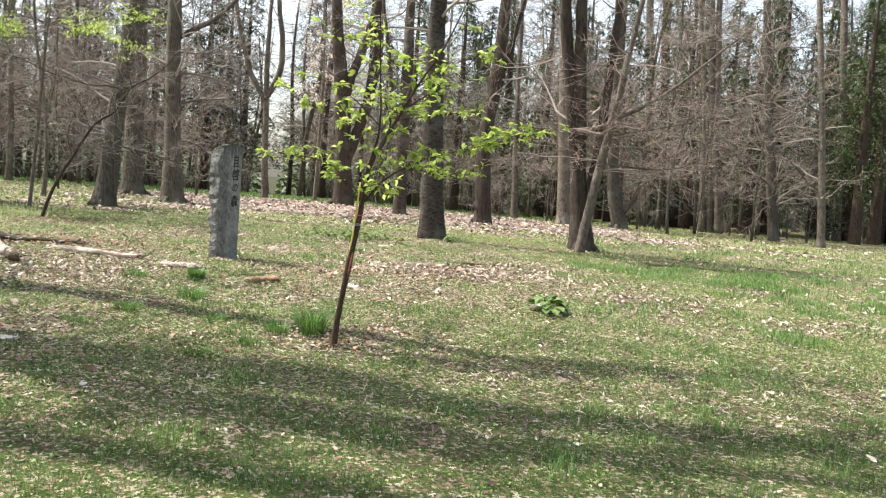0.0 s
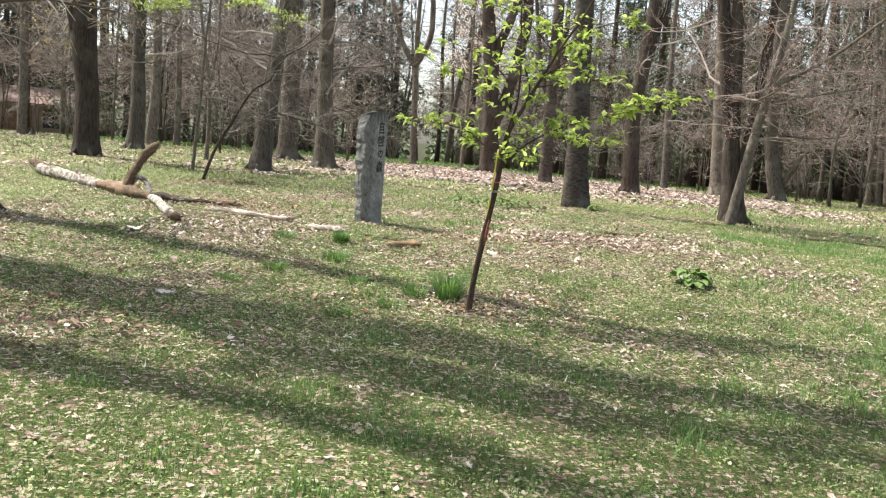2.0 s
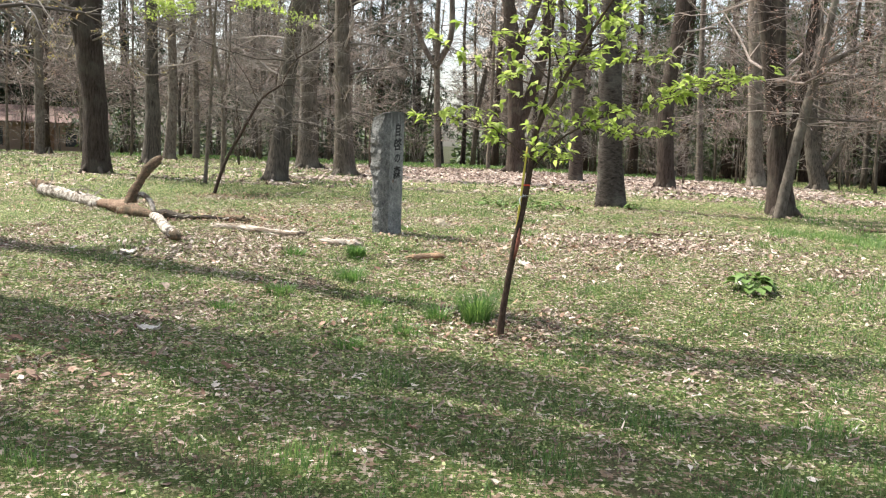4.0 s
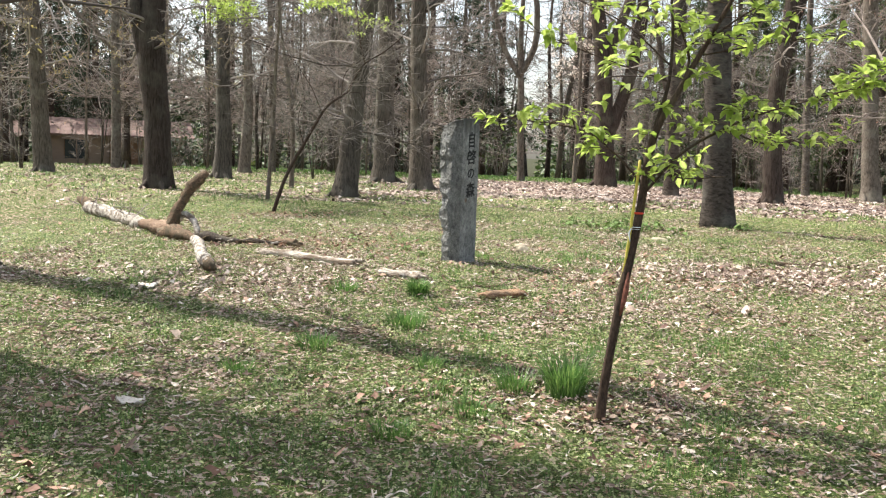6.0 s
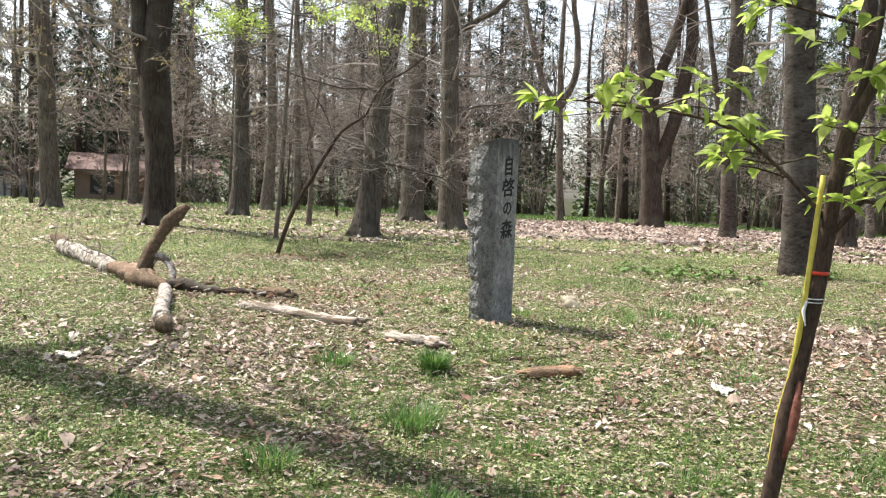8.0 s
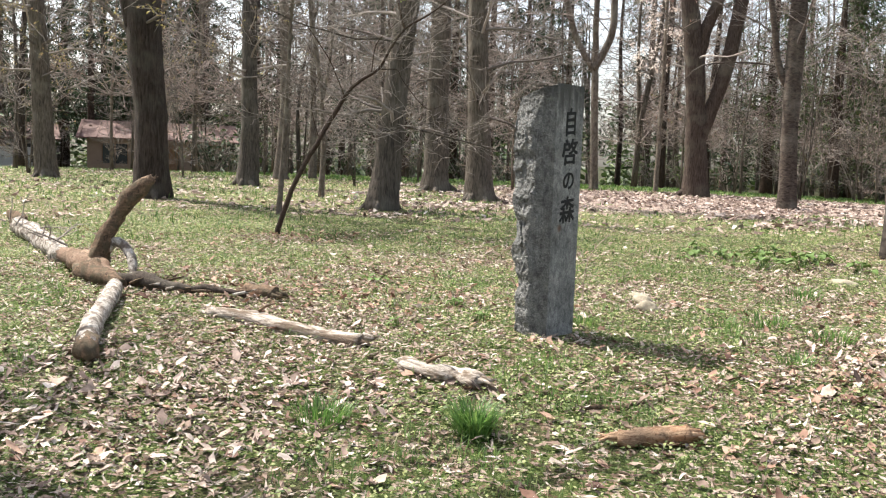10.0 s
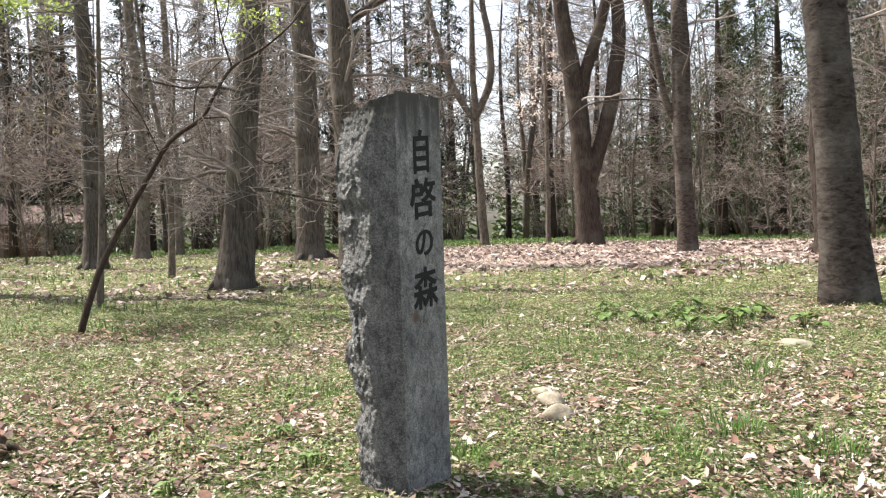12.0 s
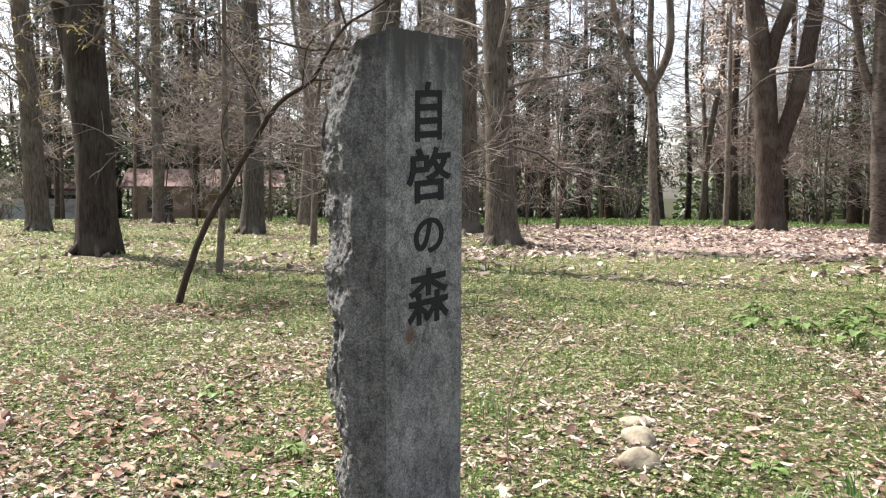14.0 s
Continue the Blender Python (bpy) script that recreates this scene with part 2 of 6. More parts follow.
def log_material(name, dark, light, moss, stretch=(5, 5, 5)):
    m, nt, b = material(name, 0.92, 0.15)
    v = coords(nt, stretch)
    grain = noise_tex(nt, v, 5.0, 6, 0.7, 0.8)
    patch = noise_tex(nt, coords(nt, tuple(0.45 * c for c in stretch)), 4.0, 5, 0.7, 0.3)
    crack = noise_tex(nt, coords(nt, (3, 3, 3)), 14.0, 3, 0.6, 1.5)
    col = ramp(nt, grain, [(0.32, dark), (0.47, tuple(0.62 * c for c in light)), (0.62, light)])
    col = mixed(nt, ramp(nt, patch, [(0.46, (0, 0, 0)), (0.58, (1, 1, 1))]), col, mixed(nt, grain, moss, tuple(1.9 * c for c in moss)))
    col = mixed(nt, ramp(nt, crack, [(0.3, (1, 1, 1)), (0.38, (0, 0, 0))]), col, tuple(0.5 * c for c in dark))
    nt.links.new(col, b.inputs["Base Color"])
    bump(nt, b, mixed(nt, 0.5, grain, patch), 1.0, 0.03)
    return m


LOG_PALE = log_material("log_pale", (0.13, 0.1, 0.075), (0.58, 0.53, 0.47), (0.1, 0.08, 0.065))
LOG_BROWN = log_material("log_brown", (0.028, 0.019, 0.014), (0.2, 0.135, 0.09), (0.06, 0.048, 0.032))
LOG_ORANGE = log_material("log_orange", (0.06, 0.037, 0.026), (0.3, 0.21, 0.15), (0.12, 0.078, 0.055))
STICK_PALE = log_material("stick_pale", (0.08, 0.058, 0.043), (0.56, 0.49, 0.42), (0.1, 0.075, 0.055), (1.2, 9, 9))
STICK_ORANGE = log_material("stick_orange", (0.13, 0.06, 0.035), (0.46, 0.31, 0.2), (0.17, 0.09, 0.05), (1.0, 11, 11))
CARVED = plain("carved_ink", (0.018, 0.018, 0.018), 0.9, 0.3, 60)
BAMBOO = plain("bamboo_stake", (0.5, 0.42, 0.07), 0.5, 0.2, 30)
TAPE = plain("red_tape", (0.6, 0.06, 0.03), 0.6)
TIE = plain("tie_wire", (0.6, 0.62, 0.62), 0.5)
FIELDSTONE = plain("fieldstone", (0.26, 0.225, 0.165), 0.9, 0.35, 18, 0.8)
ROOF = plain("roof_metal_red", (0.15, 0.092, 0.08), 0.8, 0.2, 3)
PLASTER = plain("house_plaster", (0.22, 0.16, 0.12), 0.9, 0.12, 2)
TIMBER = plain("house_timber", (0.17, 0.1, 0.06), 0.85, 0.3, 5)
FENCE = plain("block_wall", (0.42, 0.42, 0.41), 0.9, 0.12, 2)
GLASS_DARK = plain("house_glass", (0.03, 0.035, 0.04), 0.15, 0.1)
SCAR = plain("scar_wood", (0.17, 0.062, 0.04), 0.8, 0.4, 40, 0.6)
PAPER = plain("pale_scrap", (0.5, 0.46, 0.41), 0.8, 0.15, 30)


# ---- mesh helpers ----
def np_mesh(name, verts, faces, smooth=True):
    """A mesh from arrays: verts (n, 3), faces (m, 3 or 4) or a list of such arrays."""
    groups = faces if isinstance(faces, list) else [faces]
    groups = [np.asarray(f, dtype=np.int32) for f in groups if len(f)]
    me = bpy.data.meshes.new(name)
    verts = np.asarray(verts, dtype=np.float32)
    me.vertices.add(len(verts))
    me.vertices.foreach_set("co", verts.ravel())
    loops = np.concatenate([f.ravel() for f in groups])
    sizes = np.concatenate([np.full(len(f), f.shape[1], dtype=np.int32) for f in groups])
    starts = np.concatenate([[0], np.cumsum(sizes)[:-1]]).astype(np.int32)
    me.loops.add(len(loops))
    me.loops.foreach_set("vertex_index", loops)
    me.polygons.add(len(sizes))
    me.polygons.foreach_set("loop_start", starts)
    me.polygons.foreach_set("use_smooth", np.full(len(sizes), smooth, dtype=bool))
    me.update(calc_edges=True)
    me.validate()
    return me


class Buf:
    """Collects tubes and leaves for one mesh."""

    def __init__(self):
        self.v, self.q, self.t, self.n = [], [], [], 0

    def add(self, v, q=None, t=None):
        if q is not None and len(q):
            self.q.append(np.asarray(q) + self.n)
        if t is not None and len(t):
            self.t.append(np.asarray(t) + self.n)
        self.v.append(v)
        self.n += len(v)

    def mesh(self, name, smooth=True):
        f = []
        if self.q:
            f.append(np.concatenate(self.q))
        if self.t:
            f.append(np.concatenate(self.t))
        return np_mesh(name, np.concatenate(self.v), f, smooth)


RING = {}


def ring_faces(rows, sides):
    key = (rows, sides)
    if key not in RING:
        i = np.arange(rows - 1)[:, None] * sides
        j = np.arange(sides)[None, :]
        k = (j + 1) % sides
        RING[key] = np.stack([i + j, i + k, i + sides + k, i + sides + j], -1).reshape(-1, 4)
    return RING[key]


def tube(buf, pts, rad, sides=6, rough=0.0, rng=None, cap=False):
    pts = np.asarray(pts, float)
    rad = np.asarray(rad, float)
    d = np.gradient(pts, axis=0)
    d /= np.linalg.norm(d, axis=1)[:, None] + 1e-9
    ref = np.array([0.31, 0.95, 0.05]) if abs(d[0, 2]) > 0.6 else np.array([0, 0.05, 1.0])
    a = np.cross(d, ref)
    a /= np.linalg.norm(a, axis=1)[:, None] + 1e-9
    b = np.cross(d, a)
    w = np.linspace(0, 2 * np.pi, sides, endpoint=False)
    r = rad[:, None] * np.ones(sides)[None, :]
    if rough and rng is not None:
        r = r * (1 + rough * rng.standard_normal((1, sides)) + 0.5 * rough * rng.standard_normal(r.shape))
    v = pts[:, None, :] + r[..., None] * (np.cos(w)[None, :, None] * a[:, None, :] + np.sin(w)[None, :, None] * b[:, None, :])
    v = v.reshape(-1, 3)
    q = ring_faces(len(pts), sides)
    t = None
    if cap:
        n = len(v)
        v = np.concatenate([v, pts[:1], pts[-1:]])
        j = np.arange(sides)
        k = (j + 1) % sides
        last = (len(pts) - 1) * sides
        t = np.concatenate([np.stack([np.full(sides, n), k, j], -1), np.stack([np.full(sides, n + 1), last + j, last + k], -1)])
    buf.add(v, q, t)


def spline(points, step):
    """Resamples (x, y, z, r) points by a smooth curve."""
    p = np.asarray(points, float)
    if len(p) == 2:
        n = max(3, int(np.linalg.norm(p[1, :3] - p[0, :3]) / step))
        return p[0] + (p[1] - p[0]) * np.linspace(0, 1, n)[:, None]
    q = np.concatenate([[2 * p[0] - p[1]], p, [2 * p[-1] - p[-2]]])
    out = []
    for i in range(1, len(q) - 2):
        n = max(2, int(np.linalg.norm(q[i + 1, :3] - q[i, :3]) / step))
        for u in np.linspace(0, 1, n, endpoint=False):
            out.append(0.5 * (2 * q[i] + (q[i + 1] - q[i - 1]) * u + (2 * q[i - 1] - 5 * q[i] + 4 * q[i + 1] - q[i + 2]) * u * u
                              + (3 * q[i] - q[i - 1] - 3 * q[i + 1] + q[i + 2]) * u ** 3))
    out.append(p[-1])
    return np.array(out)


def part(name, mesh, mat, parent, label="", kind=""):
    ob = new(name, mesh)
    if mat is not None and not mesh.materials:
        mesh.materials.append(mat)
    ob.parent = parent
    return tagged(ob, label, kind=kind)


def thing(name, x, y, z, label, category, group="", kind=""):
    ob = new(name)
    ob.empty_display_size = 0.2
    ob.location = (x, y, z)
    return tagged(ob, label, category, group, kind)


def step(a, b, v):
    u = np.clip((v - a) / (b - a), 0, 1)
    return u * u * (3 - 2 * u)


def ground_z(x, y):
    """Height of the ground: a low bank up to the stone, level wood behind, falling off far back."""
    x, y = np.asarray(x, float), np.asarray(y, float)
    z = -0.33 + 0.34 * step(-8, 1, y) + 0.27 * step(0, 11, y) - 0.02 * np.clip(x - 5, 0, 12) * step(0, 15, y)
    z = z - 1.0 * step(33, 70, np.hypot(x, y)) * step(26, 6, x)
    near = np.exp(-((x / 30) ** 2 + (y / 40) ** 2))
    return z + near * (0.018 * np.sin(1.7 * x + 0.6 * y) * np.sin(1.3 * y - 0.4 * x) + 0.01 * np.sin(4.1 * x + 1.0) * np.sin(3.7 * y))


# ---- ground ----
def axis(lo, hi, fine, far):
    mid = np.arange(lo, hi + 1e-6, fine)
    out = np.geomspace(fine, far, 34).cumsum()
    out = out / out[-1] * far
    return np.concatenate([lo - out[::-1], mid, hi + out])


gx, gy = axis(-13, 13, 0.16, 900), axis(-16, 14, 0.16, 900)
X, Y = np.meshgrid(gx, gy)
Z = ground_z(X, Y) + np.random.RandomState(3).uniform(-0.008, 0.008, X.shape) * (np.hypot(X, Y) < 20)
idx = np.arange(X.size).reshape(X.shape)
quads = np.stack([idx[:-1, :-1], idx[:-1, 1:], idx[1:, 1:], idx[1:, :-1]], -1).reshape(-1, 4)
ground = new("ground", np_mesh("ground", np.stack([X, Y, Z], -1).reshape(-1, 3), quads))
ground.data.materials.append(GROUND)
tagged(ground, "grassy woodland ground strewn with dry fallen leaves", "ground", kind="structure")


# ---- the inscribed stone ----
def granite_pillar():
    root = thing("stone_pillar", 0, 0, 0, "weathered grey granite pillar with carved black characters and one broken rough side", "stone monument")
    A, B, C, D = (np.array(p) for p in ((0.0, 0.0), (-0.2, -0.3), (-0.525, -0.176), (-0.27, 0.2)))
    H = 1.8

    def slab(name, P, Q, rough, seed, label="", first=None):
        n, rows = (46, 220) if rough else (10, 46)
        along = Q - P
        wide = np.linalg.norm(along)
        along = along / wide
        out = np.array((along[1], -along[0]))
        if np.dot(out, (P + Q) / 2 - np.array((-0.235, -0.05))) < 0:
            out = -out
        v = []
        for i in range(rows + 1):
            for j in range(n + 1):
                u, h = j / n, i / rows
                top = H
                if name == "broken_face":
                    top = H - 0.015 - 0.085 * u ** 1.3
                elif name == "back_face":
                    top = H - 0.1 * (1 - u)
                z = -0.12 + h * (top + 0.12)
                p = P + along * wide * u
                push = 0.0
                if name == "broken_face":
                    q = Vector((u * wide, z, seed))
                    warp = q + 0.05 * Vector((noise.noise(q * 7), noise.noise(q * 7 + Vector((9, 0, 0))), 0))
                    facet = noise.voronoi(Vector((warp.x * 9, warp.y * 6, seed)))
                    chip = noise.voronoi(Vector((warp.x * 30, warp.y * 21, seed)))
                    # split planes: each cell tilts its own way
                    tilt = noise.cell_vector(facet[1][0] * 5.0)
                    plane = (warp.x * 9 - facet[1][0].x) * (tilt.x - 0.5) + (warp.y * 6 - facet[1][0].y) * (tilt.y - 0.5)
                    small = noise.fractal(Vector((u * wide * 40, z * 40, seed)), 0.7, 2.1, 4)
                    # a sound inner strip, then the ridge, beyond which the side falls back to the outer edge
                    ridge = 0.46 + 0.2 * noise.noise(Vector((4.7, z * 3.4, 0.3))) + 0.09 * noise.noise(Vector((2.2, z * 13, 1.3)))
                    torn = float(step(ridge - 0.04, ridge + 0.12, u))
                    edge = min(1, 6 * u)
                    push = edge * (0.004 * small + 0.004 * noise.noise(q * 5))
                    push += torn * (0.03 * plane + 0.009 * (chip[0][1] - chip[0][0]) + 0.005 * small)
                    push -= 0.24 * max(0.0, u - ridge)
                    cut = 0.05 * step(0.95, 0.74, z) - 0.035 * math.exp(-((z - 0.56) / 0.1) ** 2) + 0.02 * math.exp(-((z - 0.36) / 0.07) ** 2)
                    jag = 0.012 * noise.fractal(Vector((3.3, z * 9, 1.0)), 0.8, 2.0, 4) + 0.014 * (tilt.x - 0.5)
                    p = p - along * (cut + jag) * u ** 3
                elif name == "back_face":
                    p = first[i] * (1 - u) + Q * u
                    push = min(1, 6 * u, 6 * (1 - u)) * (0.03 * noise.noise(Vector((u * 3, z * 4, seed))) + 0.01 * noise.fractal(Vector((u * 14, z * 24, seed)), 0.8, 2.1, 4))
                else:
                    push = 0.0025 * noise.fractal(Vector((u * 5, z * 8, seed)), 0.8, 2.0, 4)
                p = p + out * push
                v.append((p[0], p[1], z + (0.005 * noise.noise(Vector((u * 9, 0, seed))) * min(1, 8 * u, 8 * (1 - u)) if i == rows else 0)))
        k = np.arange((rows + 1) * (n + 1)).reshape(rows + 1, n + 1)
        q = np.stack([k[:-1, :-1], k[:-1, 1:], k[1:, 1:], k[1:, :-1]], -1).reshape(-1, 4)
        part(name, np_mesh(name, v, q, name != "broken_face"), GRANITE_ROUGH if rough else GRANITE, root, label)
        return np.array(v).reshape(rows + 1, n + 1, 3)

    front = slab("front_face", A, B, False, 1.0, "smooth dressed granite face")
    broken = slab("broken_face", B, C, True, 5.0, "split rough granite face")
    back = slab("back_face", C, D, True, 9.0, "", broken[:, -1, :2])
    side = slab("side_face", D, A, False, 3.0)
    edge = [front[-1], broken[-1], back[-1], side[-1]]
    rim = np.concatenate([e[:-1] for e in edge])
    mid = rim.mean(0) + (0, 0, 0.012)
    n = len(rim)
    v = np.concatenate([rim, 0.5 * rim + 0.5 * mid + np.random.RandomState(2).uniform(-0.006, 0.006, rim.shape), mid[None]])
    j = np.arange(n)
    k = (j + 1) % n
    part("top_face", np_mesh("top_face", v, [np.stack([j, k, n + k, n + j], -1), np.stack([n + j, n + k, np.full(n, 2 * n)], -1)]), GRANITE_ROUGH, root)
    # the carved characters
    ux, un = Vector((0.5547, 0.8321, 0)), Vector((0.8321, -0.5547, 0))
    for ch, w, h, zc, u in (("\u81ea", 0.125, 0.2, 1.54, 0.462), ("\u5553", 0.215, 0.185, 1.327, 0.45), ("\u306e", 0.14, 0.12, 1.12, 0.455), ("\u68ee", 0.2, 0.19, 0.915, 0.455)):
        cu = bpy.data.curves.new("character", "FONT")
        cu.body, cu.size, cu.offset, cu.extrude = ch, 1.0, 0.018, 0.004
        tmp = new("character", cu)
        bpy.context.view_layer.update()
        me = bpy.data.meshes.new_from_object(tmp.evaluated_get(bpy.context.evaluated_depsgraph_get()))
        bpy.data.objects.remove(tmp)
        co = np.empty(len(me.vertices) * 3, dtype=np.float32)
        me.vertices.foreach_get("co", co)
        co = co.reshape(-1, 3)
        lo, hi = co.min(0), co.max(0)
        co[:, 0] = (co[:, 0] - (lo[0] + hi[0]) / 2) / max(1e-6, hi[0] - lo[0]) * w
        co[:, 1] = (co[:, 1] - (lo[1] + hi[1]) / 2) / max(1e-6, hi[1] - lo[1]) * h
        co[:, 1] += 0.1 * co[:, 0]
        co[:, 2] *= 0.4
        me.vertices.foreach_set("co", co.ravel())
        me.update()
        me.name = "character"
        me.materials.clear()
        ob = part("character", me, CARVED, root, "carved black character")
        c = Vector((-0.2 * u, -0.3 * u, zc)) + un * 0.002
        ob.matrix_basis = Matrix(((ux.x, 0, un.x, c.x), (ux.y, 0, un.y, c.y), (0, 1, 0, c.z), (0, 0, 0, 1)))
    return root


granite_pillar()


# ---- trees ----
def leaf_cluster(buf, places, size, rng, slim=0.42, droop=0.3):
    """Folded pointed leaves, two quads each, at the places given."""
    places = np.asarray(places, float)
    n = len(places)
    if not n:
        return
    az = rng.uniform(0, 2 * np.pi, n)
    el = rng.normal(-droop, 0.35, n)
    d = np.stack([np.cos(az) * np.cos(el), np.sin(az) * np.cos(el), np.sin(el)], -1)
    side = np.stack([-np.sin(az), np.cos(az), rng.normal(0, 0.35, n)], -1)
    up = np.cross(d, side)
    L = size * rng.uniform(0.6, 1.25, n)[:, None]
    w = L * slim * 0.5
    fold = rng.uniform(0.1, 0.6, n)[:, None]
    base = places
    tip = places + d * L - up * L * 0.12
    l1, r1 = places + d * L * 0.3 + side * w + up * w * fold, places + d * L * 0.3 - side * w + up * w * fold
    l2, r2 = places + d * L * 0.68 + side * w * 0.8 + up * w * fold, places + d * L * 0.68 - side * w * 0.8 + up * w * fold
    v = np.stack([base, l1, l2, tip, r2, r1], 1).reshape(-1, 3)
    k = np.arange(n)[:, None] * 6
    buf.add(v, np.concatenate([k + np.array([[0, 1, 2, 3]]), k + np.array([[0, 3, 4, 5]])]))


def fresh_leaves(buf, places, away, size, rng):
    """Pointed young leaves with a bent rib and raised margins, along the way given."""
    p = np.asarray(places, float)
    n = len(p)
    d = np.asarray(away, float) + rng.normal(0, 0.55, (n, 3)) + (0, 0, -0.1)
    d /= np.linalg.norm(d, axis=1)[:, None]
    side = np.cross(d, np.array([0, 0, 1.0]) + rng.normal(0, 0.35, (n, 3)))
    side /= np.linalg.norm(side, axis=1)[:, None] + 1e-9
    up = np.cross(side, d)
    L = (size * rng.uniform(0.45, 1.2, n))[:, None]
    fold, bend = rng.uniform(0.15, 0.7, n)[:, None], rng.uniform(0.05, 0.5, n)[:, None]
    rows = [p]
    for u, w in ((0.16, 0.13), (0.4, 0.25), (0.66, 0.2), (0.86, 0.08)):
        m = p + d * L * u - up * L * bend * u * u
        for q in (-1, 0, 1):
            rows.append(m + side * L * w * q * (1 + 0.12 * rng.normal(0, 1, (n, 1))) + up * L * w * fold * abs(q))
    rows.append(p + d * L - up * L * bend)
    v = np.stack(rows, 1).reshape(-1, 3)
    k = np.arange(n)[:, None] * 14
    quads = np.concatenate([k + [[a, a + 3, a + 4, a + 1]] for a in (1, 2, 4, 5, 7, 8)])
    tris = np.concatenate([k + [f] for f in ([0, 1, 2], [0, 2, 3], [10, 13, 11], [11, 13, 12])])
    buf.add(v, quads, tris)


def grow(buf, p, d, L, r, level, rng, lift=0.0, dense=2.2, tips=None, least=0.004):
    """One bough and its side shoots."""
    far = least >= 0.007
    if far and level == 0:
        # a slim three-sided shoot
        d = np.array(d, float) + rng.normal(0, 0.12, 3)
        d /= np.linalg.norm(d) + 1e-9
        a = np.cross(d, (0.3, 0.2, 0.93))
        b = np.cross(d, a)
        p = np.array(p, float)
        buf.add(np.array([p + a * r, p - a * 0.5 * r + b * 0.87 * r, p - a * 0.5 * r - b * 0.87 * r, p + d * L]), None, [[0, 1, 3], [1, 2, 3], [2, 0, 3]])
        if tips is not None:
            tips.append(p + d * L * rng.uniform(0.4, 1))
        return
    n = int(min(7, max(3, L / (0.8 if far else 0.4))))
    pts = [np.array(p, float)]
    d = np.array(d, float) / (np.linalg.norm(d) + 1e-9)
    dirs = []
    for i in range(n):
        d = d + rng.normal(0, 0.17, 3) + np.array([0, 0, lift])
        d /= np.linalg.norm(d)
        dirs.append(d.copy())
        pts.append(pts[-1] + d * L / n)
    rad = np.maximum(least, r * np.linspace(1, 0.3, n + 1))
    tube(buf, pts, rad, 3 if far else 7 if r > 0.05 else 5 if r > 0.02 else 3)
    if tips is not None and level <= 1:
        tips.extend(pts[1:])
    if level > 0:
        for _ in range(int(L * dense) + 2):
            u = rng.uniform(0.22, 1.0)
            i = min(n - 1, int(u * n))
            f = u * n - i
            q = pts[i] * (1 - f) + pts[i + 1] * f
            s = rng.normal(0, 1, 3)
            s -= s.dot(dirs[i]) * dirs[i]
            s /= np.linalg.norm(s) + 1e-9
            s[2] *= 0.7
            grow(buf, q, dirs[i] * rng.uniform(0.5, 0.9) + s * rng.uniform(0.5, 0.95), L * rng.uniform(0.28, 0.55) * (1.15 - 0.4 * u),
                 max(least, r * 0.42 * (1.1 - 0.5 * u)), level - 1, rng, lift, dense, tips, least)


